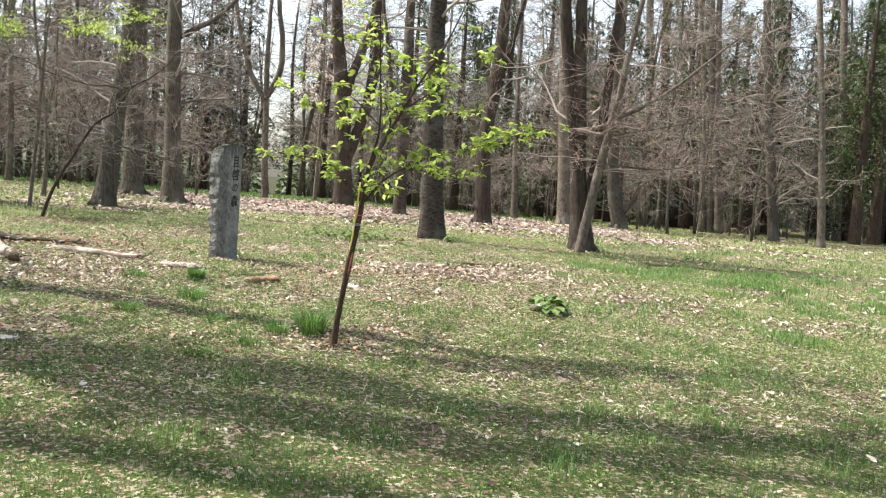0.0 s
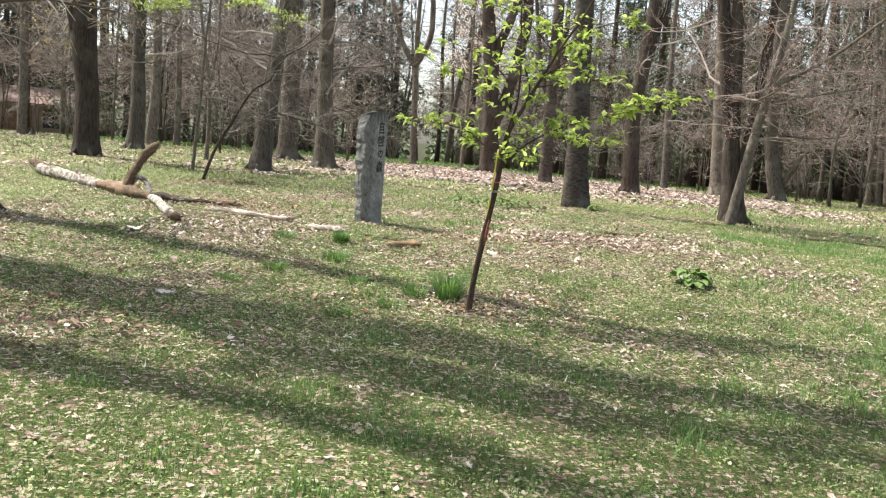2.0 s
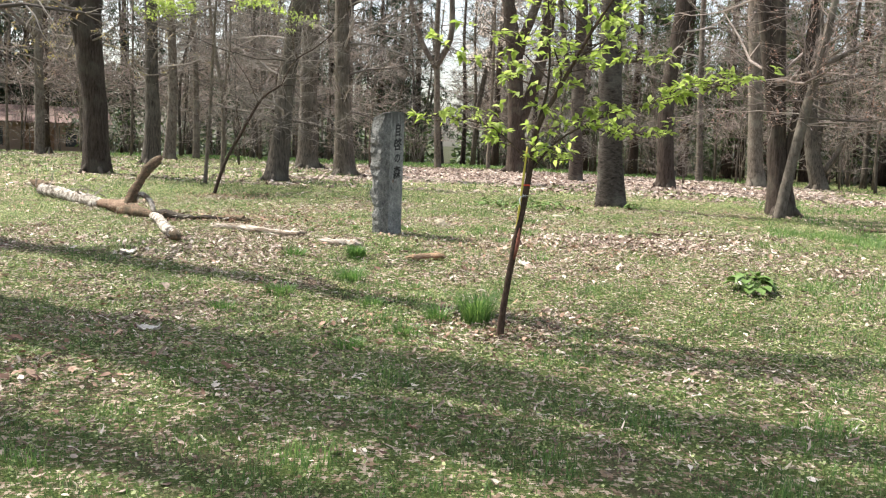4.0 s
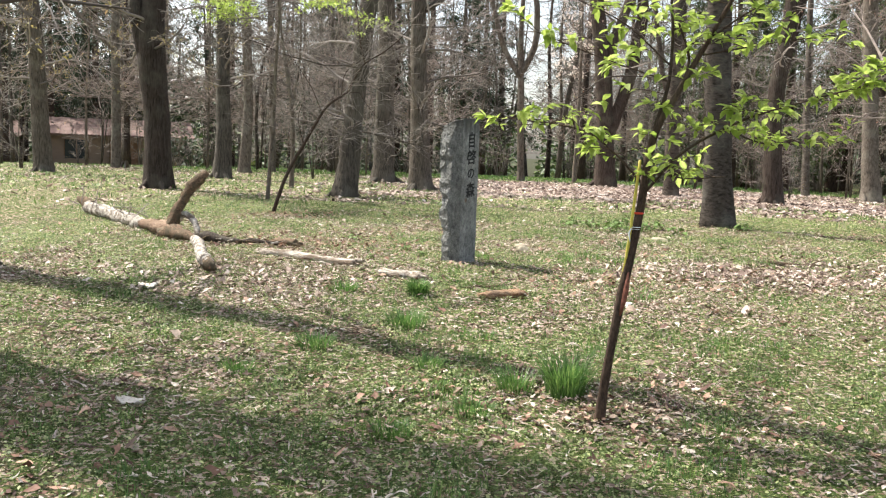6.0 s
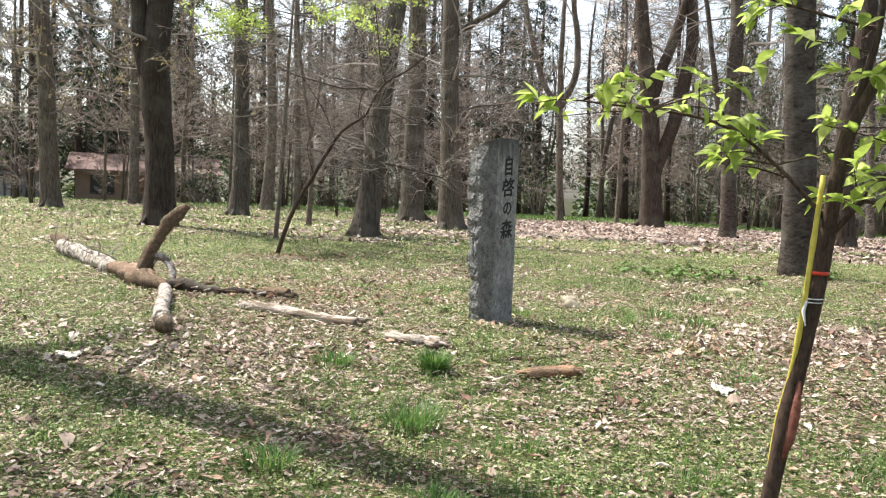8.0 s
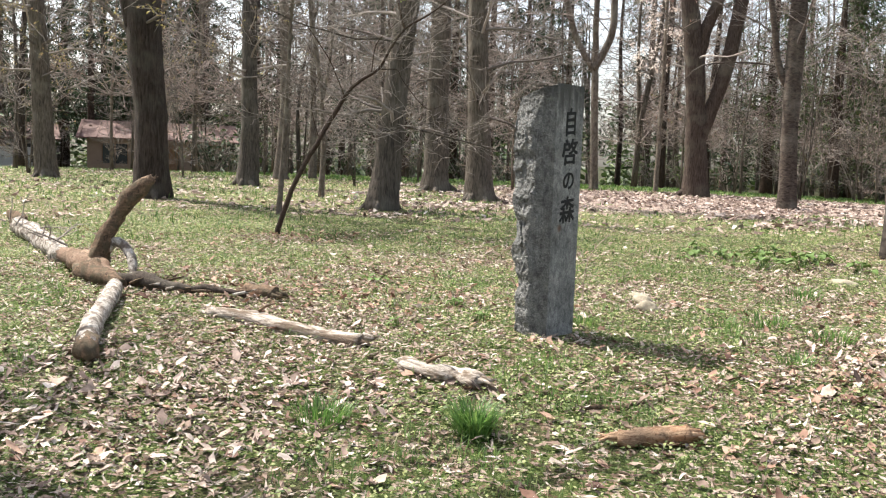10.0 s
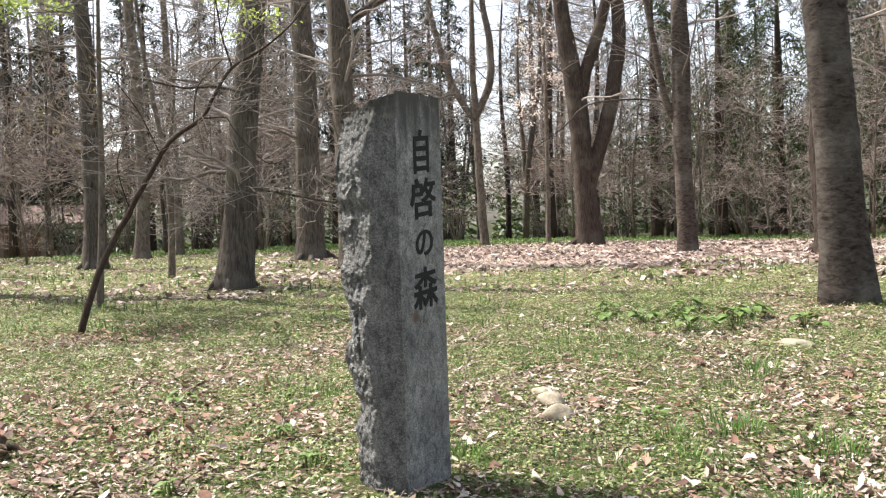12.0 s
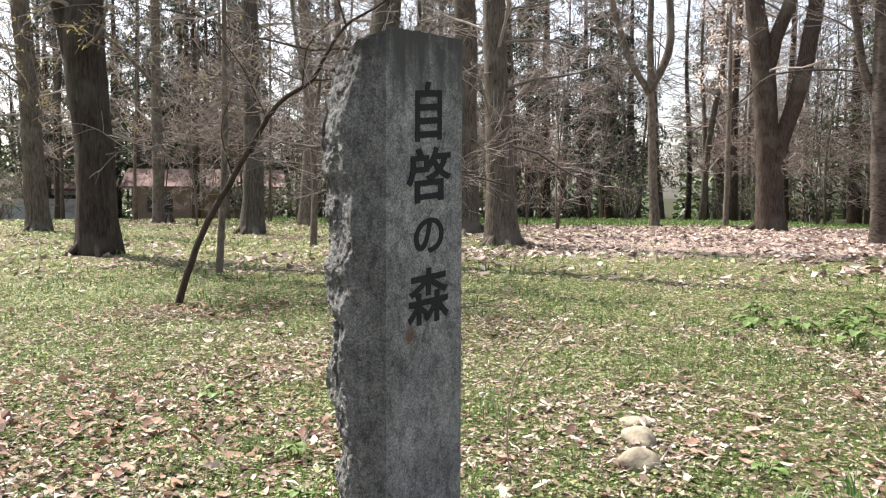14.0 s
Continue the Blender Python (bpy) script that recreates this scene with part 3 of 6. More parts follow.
def tree(name, label, x, y, stems, bark, seed, height=13.0, low=2.2, boughs=16, reach=2.6, level=2, twigs=TWIG, leaf=None, leaves=0.0,
         leaf_size=0.07, lift=0.03, dense=2.0, flare=0.2, group="", least=0.004, extend=True, category="tree"):
    """A bare spring tree. stems: lines of (dx, dy, dz, radius) from the foot; the first is the trunk."""
    rng = np.random.RandomState(seed)
    z0 = float(ground_z(x, y))
    root = thing(name, x, y, z0, label, category, group)
    lines = []
    for i, s in enumerate(stems):
        slim = 0.7 if bark is BARK_SAPLING else 0.87 if extend else 1.0
        s = [[*p[:3], p[3] * slim] for p in s]
        if i == 0:
            s[0][2] = -0.12
        if extend and s[-1][2] > 1.5 and s[-1][3] > 0.035:
            a, b = np.array(s[-2][:3]), np.array(s[-1][:3])
            d = (b - a) / np.linalg.norm(b - a)
            d = d * (1, 1, 1) + np.array([0, 0, 0.5])
            d /= np.linalg.norm(d)
            togo = max(2.0, height - b[2])
            for k in (0.35, 0.7, 1.0):
                e = b + d * togo * k + rng.normal(0, 0.12, 3) * togo * k * 0.4
                s.append([*e, s[-1][3] * (0.72 if k < 1 else 0.35)])
        line = spline(s, 0.9 if least > 0.005 else 0.22 if bark is not BARK_SAPLING else 0.06)
        if i == 0 and flare:
            line[:, 3] *= 1 + flare * np.exp(-np.maximum(0, line[:, 2]) / 0.28)
        wob = rng.normal(0, 1, (len(line), 2)).cumsum(0)
        wob = (wob - wob.mean(0)) * 0.006
        line[:, :2] += wob * np.clip(line[:, 2:3], 0, 1) * (line[:, 3:4] > 0.02)
        lines.append(line)
        buf = Buf()
        thick = line[0, 3]
        tube(buf, line[:, :3], line[:, 3], 6 if not extend and least > 0.005 else 16 if thick > 0.15 else 9 if thick > 0.03 else 6, 0.05 if thick > 0.1 else 0.03, rng, cap=True)
        part("trunk" if i == 0 else "stem", buf.mesh("trunk"), bark, root)
    # root buttresses
    if flare and stems[0][0][3] > 0.2 and bark is not BARK_CHERRY:
        for a in rng.uniform(0, 6.28, 5):
            r = 0.85 * stems[0][0][3]
            buf = Buf()
            d = np.array([math.cos(a), math.sin(a), 0])
            rs = r * rng.uniform(0.2, 0.32)
            tube(buf, [d * r * 0.5 + (0, 0, 0.32), d * r * 1.05 + (0, 0, 0.1), d * r * 1.5 + (0, 0, 0.0), d * r * 2.1 + (0, 0, -0.09)], [rs * 0.7, rs, rs * 0.7, rs * 0.3], 7, 0.05, rng)
            part("root", buf.mesh("root"), bark, root)
    buf, tips = Buf(), []
    for _ in range(int(boughs * (1.45 if extend and least < 0.005 else 1))):
        line = lines[rng.randint(len(lines))]
        ok = np.where(line[:, 2] > low)[0]
        if not len(ok):
            continue
        k = ok[int(len(ok) * rng.uniform(0, 0.97) ** 1.25)]
        p, r = line[k, :3], line[k, 3]
        a = rng.uniform(0, 2 * math.pi)
        d = np.array([math.cos(a), math.sin(a), rng.uniform(-0.15, 0.7)])
        grow(buf, p, d, reach * rng.uniform(0.55, 1.2), min(0.04, max(least, r * rng.uniform(0.12, 0.3))), level, rng, lift, dense, tips, least)
    if buf.n:
        part("crown", buf.mesh("crown"), twigs, root, kind="stuff")
    if leaf is not None and tips:
        pick = [t for t in tips if rng.rand() < leaves]
        lb = Buf()
        if pick:
            at = np.repeat(np.array(pick), 3, 0) + rng.normal(0, leaf_size * 0.6, (len(pick) * 3, 3))
            leaf_cluster(lb, at, leaf_size, rng)
            part("foliage", lb.mesh("foliage"), leaf, root, kind="stuff")
    return root


WOOD = "trees of the wood"
tree("broadleaf_tree", "tall dark-barked tree with a forked trunk rising from the grass", -7.82, 10.5,
     [[(0.03, 0.01, 0, 0.4), (0, 0, 1.6, 0.342), (-0.14, -0.05, 3.47, 0.37), (-0.02, -0.01, 4.94, 0.3)], [(-0.15, -0.06, 2.6, 0.16), (-0.46, -0.17, 4.11, 0.214), (-0.5, -0.18, 4.89, 0.2)]],
     BARK_DARK, 11, 15, 3.0, 24, 3.2, leaf=LEAF_BUD, leaves=0.3, group=WOOD)
tree("broadleaf_tree", "grey-brown tree leaning slightly, with bare low twigs", -3.08, 9.8,
     [[(-0.02, 0, 0, 0.32), (0.14, 0.02, 1.79, 0.249), (0.37, 0.06, 3.73, 0.223), (0.53, 0.08, 5, 0.203)],
      [(0.12, 0.02, 1.6, 0.03), (0.91, 0.15, 1.43, 0.024), (1.61, 0.27, 1.28, 0.018), (2.42, 0.4, 1.08, 0.01)],
      [(0.3, 0.04, 3.0, 0.03), (0.06, -1.2, 2.95, 0.022), (-0.31, -1.3, 2.92, 0.018), (-0.8, -1.43, 3.03, 0.016), (-1.24, -1.54, 3.13, 0.014), (-1.75, -1.67, 3.34, 0.011), (-2.26, -1.8, 3.43, 0.01), (-2.94, -1.98, 3.61, 0.006)]],
     BARK_BROWN, 12, 14, 1.3, 46, 1.8, group=WOOD)
tree("broadleaf_tree", "straight grey-brown tree with furrowed bark among dry leaves", -1.57, 14.9,
     [[(-0.01, 0, 0, 0.4), (-0.11, -0.01, 2.04, 0.291), (-0.21, -0.01, 4.42, 0.259), (-0.25, -0.02, 5.98, 0.243)], [(-0.21, -0.01, 5.04, 0.097), (0.53, 0.03, 5.55, 0.097), (1.22, 0.07, 6.05, 0.081)]],
     BARK_BROWN, 13, 15, 2.0, 34, 2.6, group=WOOD)
tree("broadleaf_tree", "stout brown tree standing behind the leaning one", -3.2, 20.5,
     [[(-0.06, -0.01, 0, 0.48), (-0.11, -0.01, 2.5, 0.387), (-0.06, -0.01, 4.86, 0.35), (-0.09, -0.01, 7.01, 0.313)]], BARK_BROWN, 14, 16, 3.0, 18, 3.0, group=WOOD)
tree("broadleaf_tree", "dark three-stemmed tree standing in a bed of pale fallen leaves", 5.2, 25.1,
     [[(0.02, 0, 0, 0.5), (-0.11, 0.02, 2.73, 0.377), (-0.28, 0.05, 4.79, 0.38), (-0.59, 0.1, 7.02, 0.296)], [(-0.23, 0.04, 4.4, 0.233), (0.1, -0.02, 5.78, 0.233), (0.49, -0.08, 6.93, 0.216)],
      [(0.0, 0.0, 1.8, 0.26), (0.69, -0.12, 4.06, 0.269), (0.96, -0.16, 5.55, 0.26), (1.14, -0.19, 6.88, 0.251)]], BARK_DARK, 15, 15, 4.5, 22, 3.0, leaf=LEAF_RED, leaves=0.08, group=WOOD)
tree("broadleaf_tree", "cherry tree with banded dark bark and an upright trunk", 4.58, 5.66,
     [[(0.02, -0.01, 0, 0.34), (-0.08, 0.02, 1.56, 0.28), (-0.16, 0.04, 3.06, 0.269), (-0.21, 0.06, 4.55, 0.237)]], BARK_CHERRY, 16, 12, 4.4, 16, 2.6, group=WOOD)
tree("broadleaf_tree", "slim pale tree forking like a tuning fork", 2.05, 29.2,
     [[(0.02, 0, 0, 0.185), (-0.19, 0.01, 4.74, 0.15)], [(-0.19, 0.01, 4.6, 0.14), (-0.96, 0.05, 5.93, 0.15), (-1.56, 0.08, 7.86, 0.126), (-1.78, 0.09, 8.83, 0.113)],
      [(-0.19, 0.01, 4.6, 0.151), (0.38, -0.02, 5.97, 0.163), (0.42, -0.02, 7.43, 0.151), (0.22, -0.01, 8.87, 0.126)]], BARK_GREY, 17, 14, 4.8, 20, 2.4, group=WOOD)
tree("broadleaf_tree", "grey cherry tree with a side stem and long drooping twig", 6.22, 17.5,
     [[(0.02, -0.01, 0, 0.28), (-0.04, 0.01, 1.92, 0.245), (-0.06, 0.02, 3.41, 0.259), (-0.05, 0.01, 5, 0.245)], [(-0.1, 0.03, 3.04, 0.109), (-0.39, 0.11, 3.67, 0.102), (-0.62, 0.17, 5.04, 0.089)],
      [(-0.14, 0.04, 3.56, 0.03), (-0.93, 0.26, 3.75, 0.028), (-2.22, 0.62, 3.69, 0.024), (-2.82, 0.78, 3.15, 0.018), (-3.94, 1.09, 2.46, 0.01)]], BARK_CHERRY, 18, 13, 3.8, 18, 2.4, group=WOOD)
tree("broadleaf_tree", "dark slanting tree with a torn side limb", 8.8, 15.6,
     [[(0.04, -0.01, 0, 0.34), (-0.09, 0.03, 2.9, 0.278), (0.15, -0.05, 5.27, 0.278), (0.24, -0.07, 7.79, 0.218)], [(-0.04, 0.01, 3.3, 0.119), (0.21, -0.06, 4.49, 0.139), (0.48, -0.15, 5.87, 0.099)]],
     BARK_DARK, 19, 14, 3.5, 16, 2.6, group=WOOD)
tree("broadleaf_tree", "slender grey tree beyond the leaf bed", 13.9, 27.4, [[(0.14, -0.05, 0, 0.181), (-0.1, 0.03, 5.18, 0.139), (-0.24, 0.08, 10.61, 0.111)]], BARK_GREY, 20, 14, 3, 16, 2.0, group=WOOD)
tree("broadleaf_tree", "pale grey tree with a swollen foot", 15, 24, [[(0.32, -0.13, 0, 0.45), (0.18, -0.07, 2.03, 0.339), (-0.44, 0.18, 10.15, 0.287)]], BARK_GREY, 21, 14, 3, 18, 2.6, twigs=TWIG_PINK, group=WOOD)
tree("broadleaf_tree", "clump of dark stems rising from one broad foot", 8.17, 5.3,
     [[(0.03, -0.01, 0, 0.33), (-0.2, 0.08, 1.92, 0.2), (-0.5, 0.21, 3.91, 0.16), (-0.77, 0.33, 5.89, 0.15)], [(-0.02, 0.0, 0.4, 0.17), (-0.09, 0.04, 1.53, 0.17), (-0.28, 0.12, 3.93, 0.164), (-0.4, 0.17, 5.9, 0.15)],
      [(0.04, 0, 0.4, 0.12), (0.09, -0.04, 1.34, 0.123), (0.25, -0.11, 2.89, 0.123), (0.38, -0.16, 5.15, 0.109), (0.42, -0.18, 5.94, 0.089)]], BARK_DARK, 22, 11, 2.0, 22, 2.4, twigs=TWIG_PINK, leaf=LEAF_RED, leaves=0.1, leaf_size=0.05, group=WOOD)
tree("broadleaf_tree", "slanting light grey stem with long spreading bare branches", 7.92, 4.5,
     [[(-0.12, 0.05, 0, 0.13), (0.14, -0.06, 1.69, 0.118), (0.4, -0.17, 3.25, 0.099), (0.58, -0.25, 4.54, 0.072), (0.78, -0.34, 5.8, 0.059)],
      [(0.38, -0.17, 3.06, 0.055), (1.42, -0.62, 3.76, 0.045), (2.26, -0.98, 4.56, 0.03), (2.98, -1.29, 5.28, 0.02)], [(0.41, -0.18, 2.74, 0.03), (1.48, -0.64, 3.01, 0.022), (2.7, -1.17, 3.34, 0.015), (3.45, -1.5, 3.58, 0.008)],
      [(0.26, -0.11, 2.09, 0.025), (1.56, -0.68, 2.06, 0.018), (3.1, -1.35, 2.55, 0.008)]], BARK_GREY, 23, 8, 1.9, 62, 1.9, 2, TWIG_PINK, LEAF_RED, 0.16, 0.045, flare=0.1, group=WOOD)
tree("broadleaf_tree", "bent grey-brown tree with a low fork", 18.2, 24.5, [[(0.16, -0.08, 0, 0.4), (-0.34, 0.16, 2.53, 0.326), (-0.5, 0.24, 6.75, 0.245), (-0.73, 0.34, 10.67, 0.218)], [(0.1, -0.05, 0.6, 0.14), (0.75, -0.3, 1.9, 0.12), (0.95, -0.4, 4.2, 0.1)]], BARK_BROWN, 24, 14, 3, 20, 2.8, twigs=TWIG_PINK, group=WOOD)
tree("broadleaf_tree", "clump of three slim grey stems", 25, 28.2, [[(-0.15, 0.09, 0, 0.19), (-0.47, 0.28, 6.29, 0.141), (-1.07, 0.63, 12.18, 0.125)], [(0.2, -0.12, 0, 0.19), (-0.18, 0.1, 6.31, 0.156), (-0.53, 0.31, 12.19, 0.125)], [(0.6, -0.35, 0, 0.28), (0.14, -0.08, 4.85, 0.219), (-0.21, 0.13, 12.19, 0.156)]], BARK_GREY, 25, 14, 1.8, 46, 2.8, twigs=TWIG_PINK, leaf=LEAF_RED, leaves=0.08, group=WOOD)
tree("broadleaf_tree", "grey-brown tree with many low dead branches", 24, 22.5, [[(0.92, -0.6, 0, 0.29), (0.41, -0.27, 4.6, 0.251), (-0.16, 0.11, 11.04, 0.195)]], BARK_BROWN, 26, 13, 1.4, 42, 2.8, twigs=TWIG_PINK, group=WOOD)
tree("broadleaf_tree", "slim tree at the edge of the conifers", 24, 18, [[(0.31, -0.23, 0, 0.192), (0.03, -0.02, 4.43, 0.153), (-0.49, 0.37, 10.24, 0.128)]], BARK_GREY, 27, 12, 2, 20, 2.2, group=WOOD)
tree("broadleaf_tree", "straight grey tree far behind the clump", 30, 46, [[(0.55, -0.28, 0, 0.42), (0.21, -0.1, 7.9, 0.34), (-0.42, 0.21, 16.01, 0.298)]], BARK_GREY, 51, 18, 3, 22, 2.8, twigs=TWIG_PINK, group=WOOD)
tree("broadleaf_tree", "straight dark tree far behind the clump", 29, 40, [[(-0.27, 0.14, 0, 0.36), (-0.59, 0.32, 7.39, 0.331), (-1, 0.54, 14.79, 0.292)]], BARK_DARK, 52, 17, 3, 20, 2.8, group=WOOD)
tree("broadleaf_tree", "slim light tree beside the conifers", 32, 28, [[(0.64, -0.49, 0, 0.25), (0.37, -0.28, 6.97, 0.235), (0.03, -0.02, 13.01, 0.202)]], BARK_GREY, 53, 15, 2.5, 20, 2.4, group=WOOD)
tree("flowering_tree", "slender tree with pale whitish blossom among bare twigs", 4.5, 29.6, [[(0, 0, 0, 0.11), (0.05, 0, 4, 0.09), (0.0, 0.1, 8, 0.06)]], BARK_GREY, 54, 10.5, 4.4, 22, 1.5, leaf=BLOSSOM, leaves=0.4, leaf_size=0.12, group=WOOD)
tree("broadleaf_tree", "straight brown tree with faint young leaves", -14.8, 19.1, [[(0.01, 0.01, 0, 0.34), (-0.15, -0.07, 3.54, 0.272), (-0.32, -0.16, 6.33, 0.251)]], BARK_BROWN, 28, 15, 2.6, 20, 3.0, leaf=LEAF_BUD, leaves=0.3, group=WOOD)
tree("broadleaf_tree", "slim grey tree with one long side branch", -15, 27, [[(-0.37, -0.14, 0, 0.24), (-0.37, -0.15, 4.32, 0.204), (-0.37, -0.15, 7.85, 0.179)], [(-0.49, -0.19, 5.02, 0.102), (-1.45, -0.57, 6.1, 0.089), (-2.38, -0.94, 7.05, 0.064)]], BARK_GREY, 29, 14, 3, 18, 2.6, leaf=LEAF_BUD, leaves=0.15, group=WOOD)
tree("broadleaf_tree", "straight furrowed grey-brown tree", -8.6, 19, [[(0.03, 0.01, 0, 0.36), (0.01, 0, 2.85, 0.263), (-0.04, -0.01, 6.55, 0.224)]], BARK_BROWN, 30, 14, 3, 20, 2.6, leaf=LEAF_BUD, leaves=0.1, group=WOOD)
tree("broadleaf_tree", "grey tree with a slightly bowed trunk", -9.74, 26.6, [[(-0.04, -0.01, 0, 0.3), (0.09, 0.02, 3.35, 0.218), (-0.09, -0.02, 7.97, 0.194)]], BARK_GREY, 31, 14, 3, 18, 2.4, group=WOOD)
tree("broadleaf_tree", "thin straight grey tree", -8.5, 29, [[(-0.6, -0.13, 0, 0.179), (-0.64, -0.14, 3.53, 0.14), (-0.79, -0.17, 8.43, 0.128)]], BARK_GREY, 32, 13, 3, 16, 2.2, group=WOOD)
tree("young_tree", "thin young tree with two upright stems", -5.13, 13.7, [[(-0.02, 0, 0, 0.079), (-0.04, -0.01, 2.15, 0.063), (-0.34, -0.07, 4.27, 0.047), (-0.45, -0.09, 5.61, 0.039)], [(-0.04, -0.01, 2.1, 0.047), (0.14, 0.03, 3.38, 0.039), (0.16, 0.03, 4.9, 0.031)]], BARK_GREY, 33, 8, 1.5, 24, 1.5, flare=0.2, group=WOOD)
tree("broadleaf_tree", "thick dark tree beside the lawn, casting a long shadow", -5.8, -1.66, [[(-0.02, -0.01, 0, 0.37), (-0.05, -0.03, 1.09, 0.291), (-0.02, -0.01, 2.41, 0.276), (0.05, 0.02, 5, 0.27)]], BARK_DARK, 34, 20, 2.2, 24, 2.6, leaf=LEAF_BUD, leaves=0.12, group=WOOD)
tree("broadleaf_tree", "tall stout forked tree shading the lawn", -6.6, -3.9, [[(0, 0, 0, 0.5), (0.05, 0, 3, 0.44), (0.05, 0.1, 9, 0.42), (0.0, 0.2, 15, 0.36)], [(0, 0, 3.5, 0.2), (-0.3, -0.3, 7, 0.24), (-0.5, -0.35, 13, 0.2)]], BARK_BROWN, 39, 24, 8, 44, 2.0, dense=2.6, group=WOOD)
tree("broadleaf_tree", "tall bare tree beside the lawn", -9.6, -2.5, [[(0, 0, 0, 0.55), (0.05, 0, 3, 0.48), (0.0, 0.1, 8, 0.46)]], BARK_BROWN, 35, 25, 8, 34, 2.2, dense=2.4, group=WOOD)
# out of view, added only to widen and darken the lawn's shadow band
tree("broadleaf_tree", "unseen forked bare tree added to deepen the shadow band on the lawn", -12.0, -1.4, [[(0, 0, 0, 0.62), (0.05, 0, 3, 0.5), (0.0, 0.1, 9, 0.48)], [(0, 0, 2.5, 0.3), (-0.3, -0.5, 6, 0.32), (-0.4, -0.8, 11, 0.28)]], BARK_BROWN, 38, 26, 9, 22, 2.4, group=WOOD)
tree("broadleaf_tree", "bare tree at the side of the lawn", -8.2, -5.9, [[(0, 0, 0, 0.4), (0.05, 0, 3, 0.34), (0.1, 0.1, 8, 0.3)]], BARK_BROWN, 36, 18, 5, 22, 2.0, dense=2.2, group=WOOD)
tree("young_tree", "thin dark young tree leaning and branching into curved boughs", -3.83, 5.37,
     [[(-0.01, 0, 0, 0.05), (0.21, 0.1, 0.61, 0.048), (0.48, 0.23, 1.2, 0.045), (0.77, 0.37, 1.75, 0.042), (1.0, 0.44, 2.09, 0.033), (1.28, 0.56, 2.32, 0.03), (1.41, 0.62, 2.58, 0.027), (1.61, 0.7, 2.9, 0.024), (1.97, 0.86, 3.16, 0.018), (2.31, 1.01, 3.5, 0.012), (2.7, 1.2, 4.1, 0.006)],
      [(1.61, 0.7, 2.9, 0.02), (1.55, 0.68, 3.11, 0.018), (1.51, 0.66, 3.28, 0.017), (1.47, 0.64, 3.62, 0.013), (1.4, 0.6, 4.2, 0.008)], [(1.51, 0.66, 3.28, 0.012), (1.58, 0.69, 3.49, 0.01), (1.62, 0.7, 3.9, 0.007)],
      [(1.28, 0.56, 2.32, 0.013), (1.41, 0.61, 2.33, 0.012), (1.53, 0.67, 2.33, 0.01), (1.62, 0.71, 2.17, 0.008), (1.94, 0.85, 1.82, 0.007), (2.21, 0.96, 1.9, 0.005)], [(0.84, 0.37, 1.95, 0.012), (0.67, 0.29, 2.36, 0.01), (0.53, 0.23, 2.59, 0.009), (0.33, 0.14, 2.88, 0.006)],
      [(1.19, 0.52, 2.27, 0.012), (1.23, 0.53, 2.61, 0.012), (1.32, 0.58, 2.78, 0.01), (1.52, 0.66, 3.0, 0.007)], [(0.53, 0.25, 1.32, 0.012), (0.43, 0.21, 1.79, 0.009), (0.54, 0.26, 2.2, 0.006)]],
     BARK_SAPLING, 37, 4, 1.2, 60, 1.1, 2, TWIG, None, 0, flare=0.15, extend=False, least=0.003, group=WOOD)


def leafy_limb():
    """The low bough with fresh leaves that reaches out over the glade."""
    rng = np.random.RandomState(71)
    root = thing("young_tree", -4.5, 7.9, float(ground_z(-4.5, 7.9)), "slim young tree with tiers of fresh light green leaves", "tree", WOOD)
    line = spline([(0, 0, -0.1, 0.05), (0.1, 0, 1.6, 0.04), (0.2, -0.2, 3.0, 0.032), (0.3, -0.4, 4.0, 0.022), (0.4, -0.5, 5.4, 0.01)], 0.2)
    buf = Buf()
    tube(buf, line[:, :3], line[:, 3], 8, 0.03, rng)
    part("trunk", buf.mesh("trunk"), BARK_GREY, root)
    buf, tips = Buf(), []
    for k in range(13):
        p = line[int(len(line) * rng.uniform(0.7, 0.82)), :3]
        a = rng.uniform(-0.7, 0.7) if k % 2 else rng.uniform(2.4, 3.9)
        grow(buf, p, (math.cos(a), math.sin(a) - 0.2, rng.uniform(0.0, 0.12)), rng.uniform(1.1, 2.2), 0.012, 2, rng, 0.0, 2.4, tips, 0.003)
    part("crown", buf.mesh("crown"), TWIG, root, kind="stuff")
    at = np.array([t for t in tips if rng.rand() < 0.7])
    at[:, 2] = 4.15 + 0.55 * (at[:, 2] - 4.15)
    at = np.repeat(at, 4, 0) + rng.normal(0, 0.07, (4 * len(at), 3)) * (1, 1, 0.4)
    lb = Buf()
    fresh_leaves(lb, at, rng.normal(0, 1, at.shape) * (1, 1, 0.2), 0.08, rng)
    part("foliage", lb.mesh("foliage"), LEAF_FRESH, root, kind="stuff")


leafy_limb()


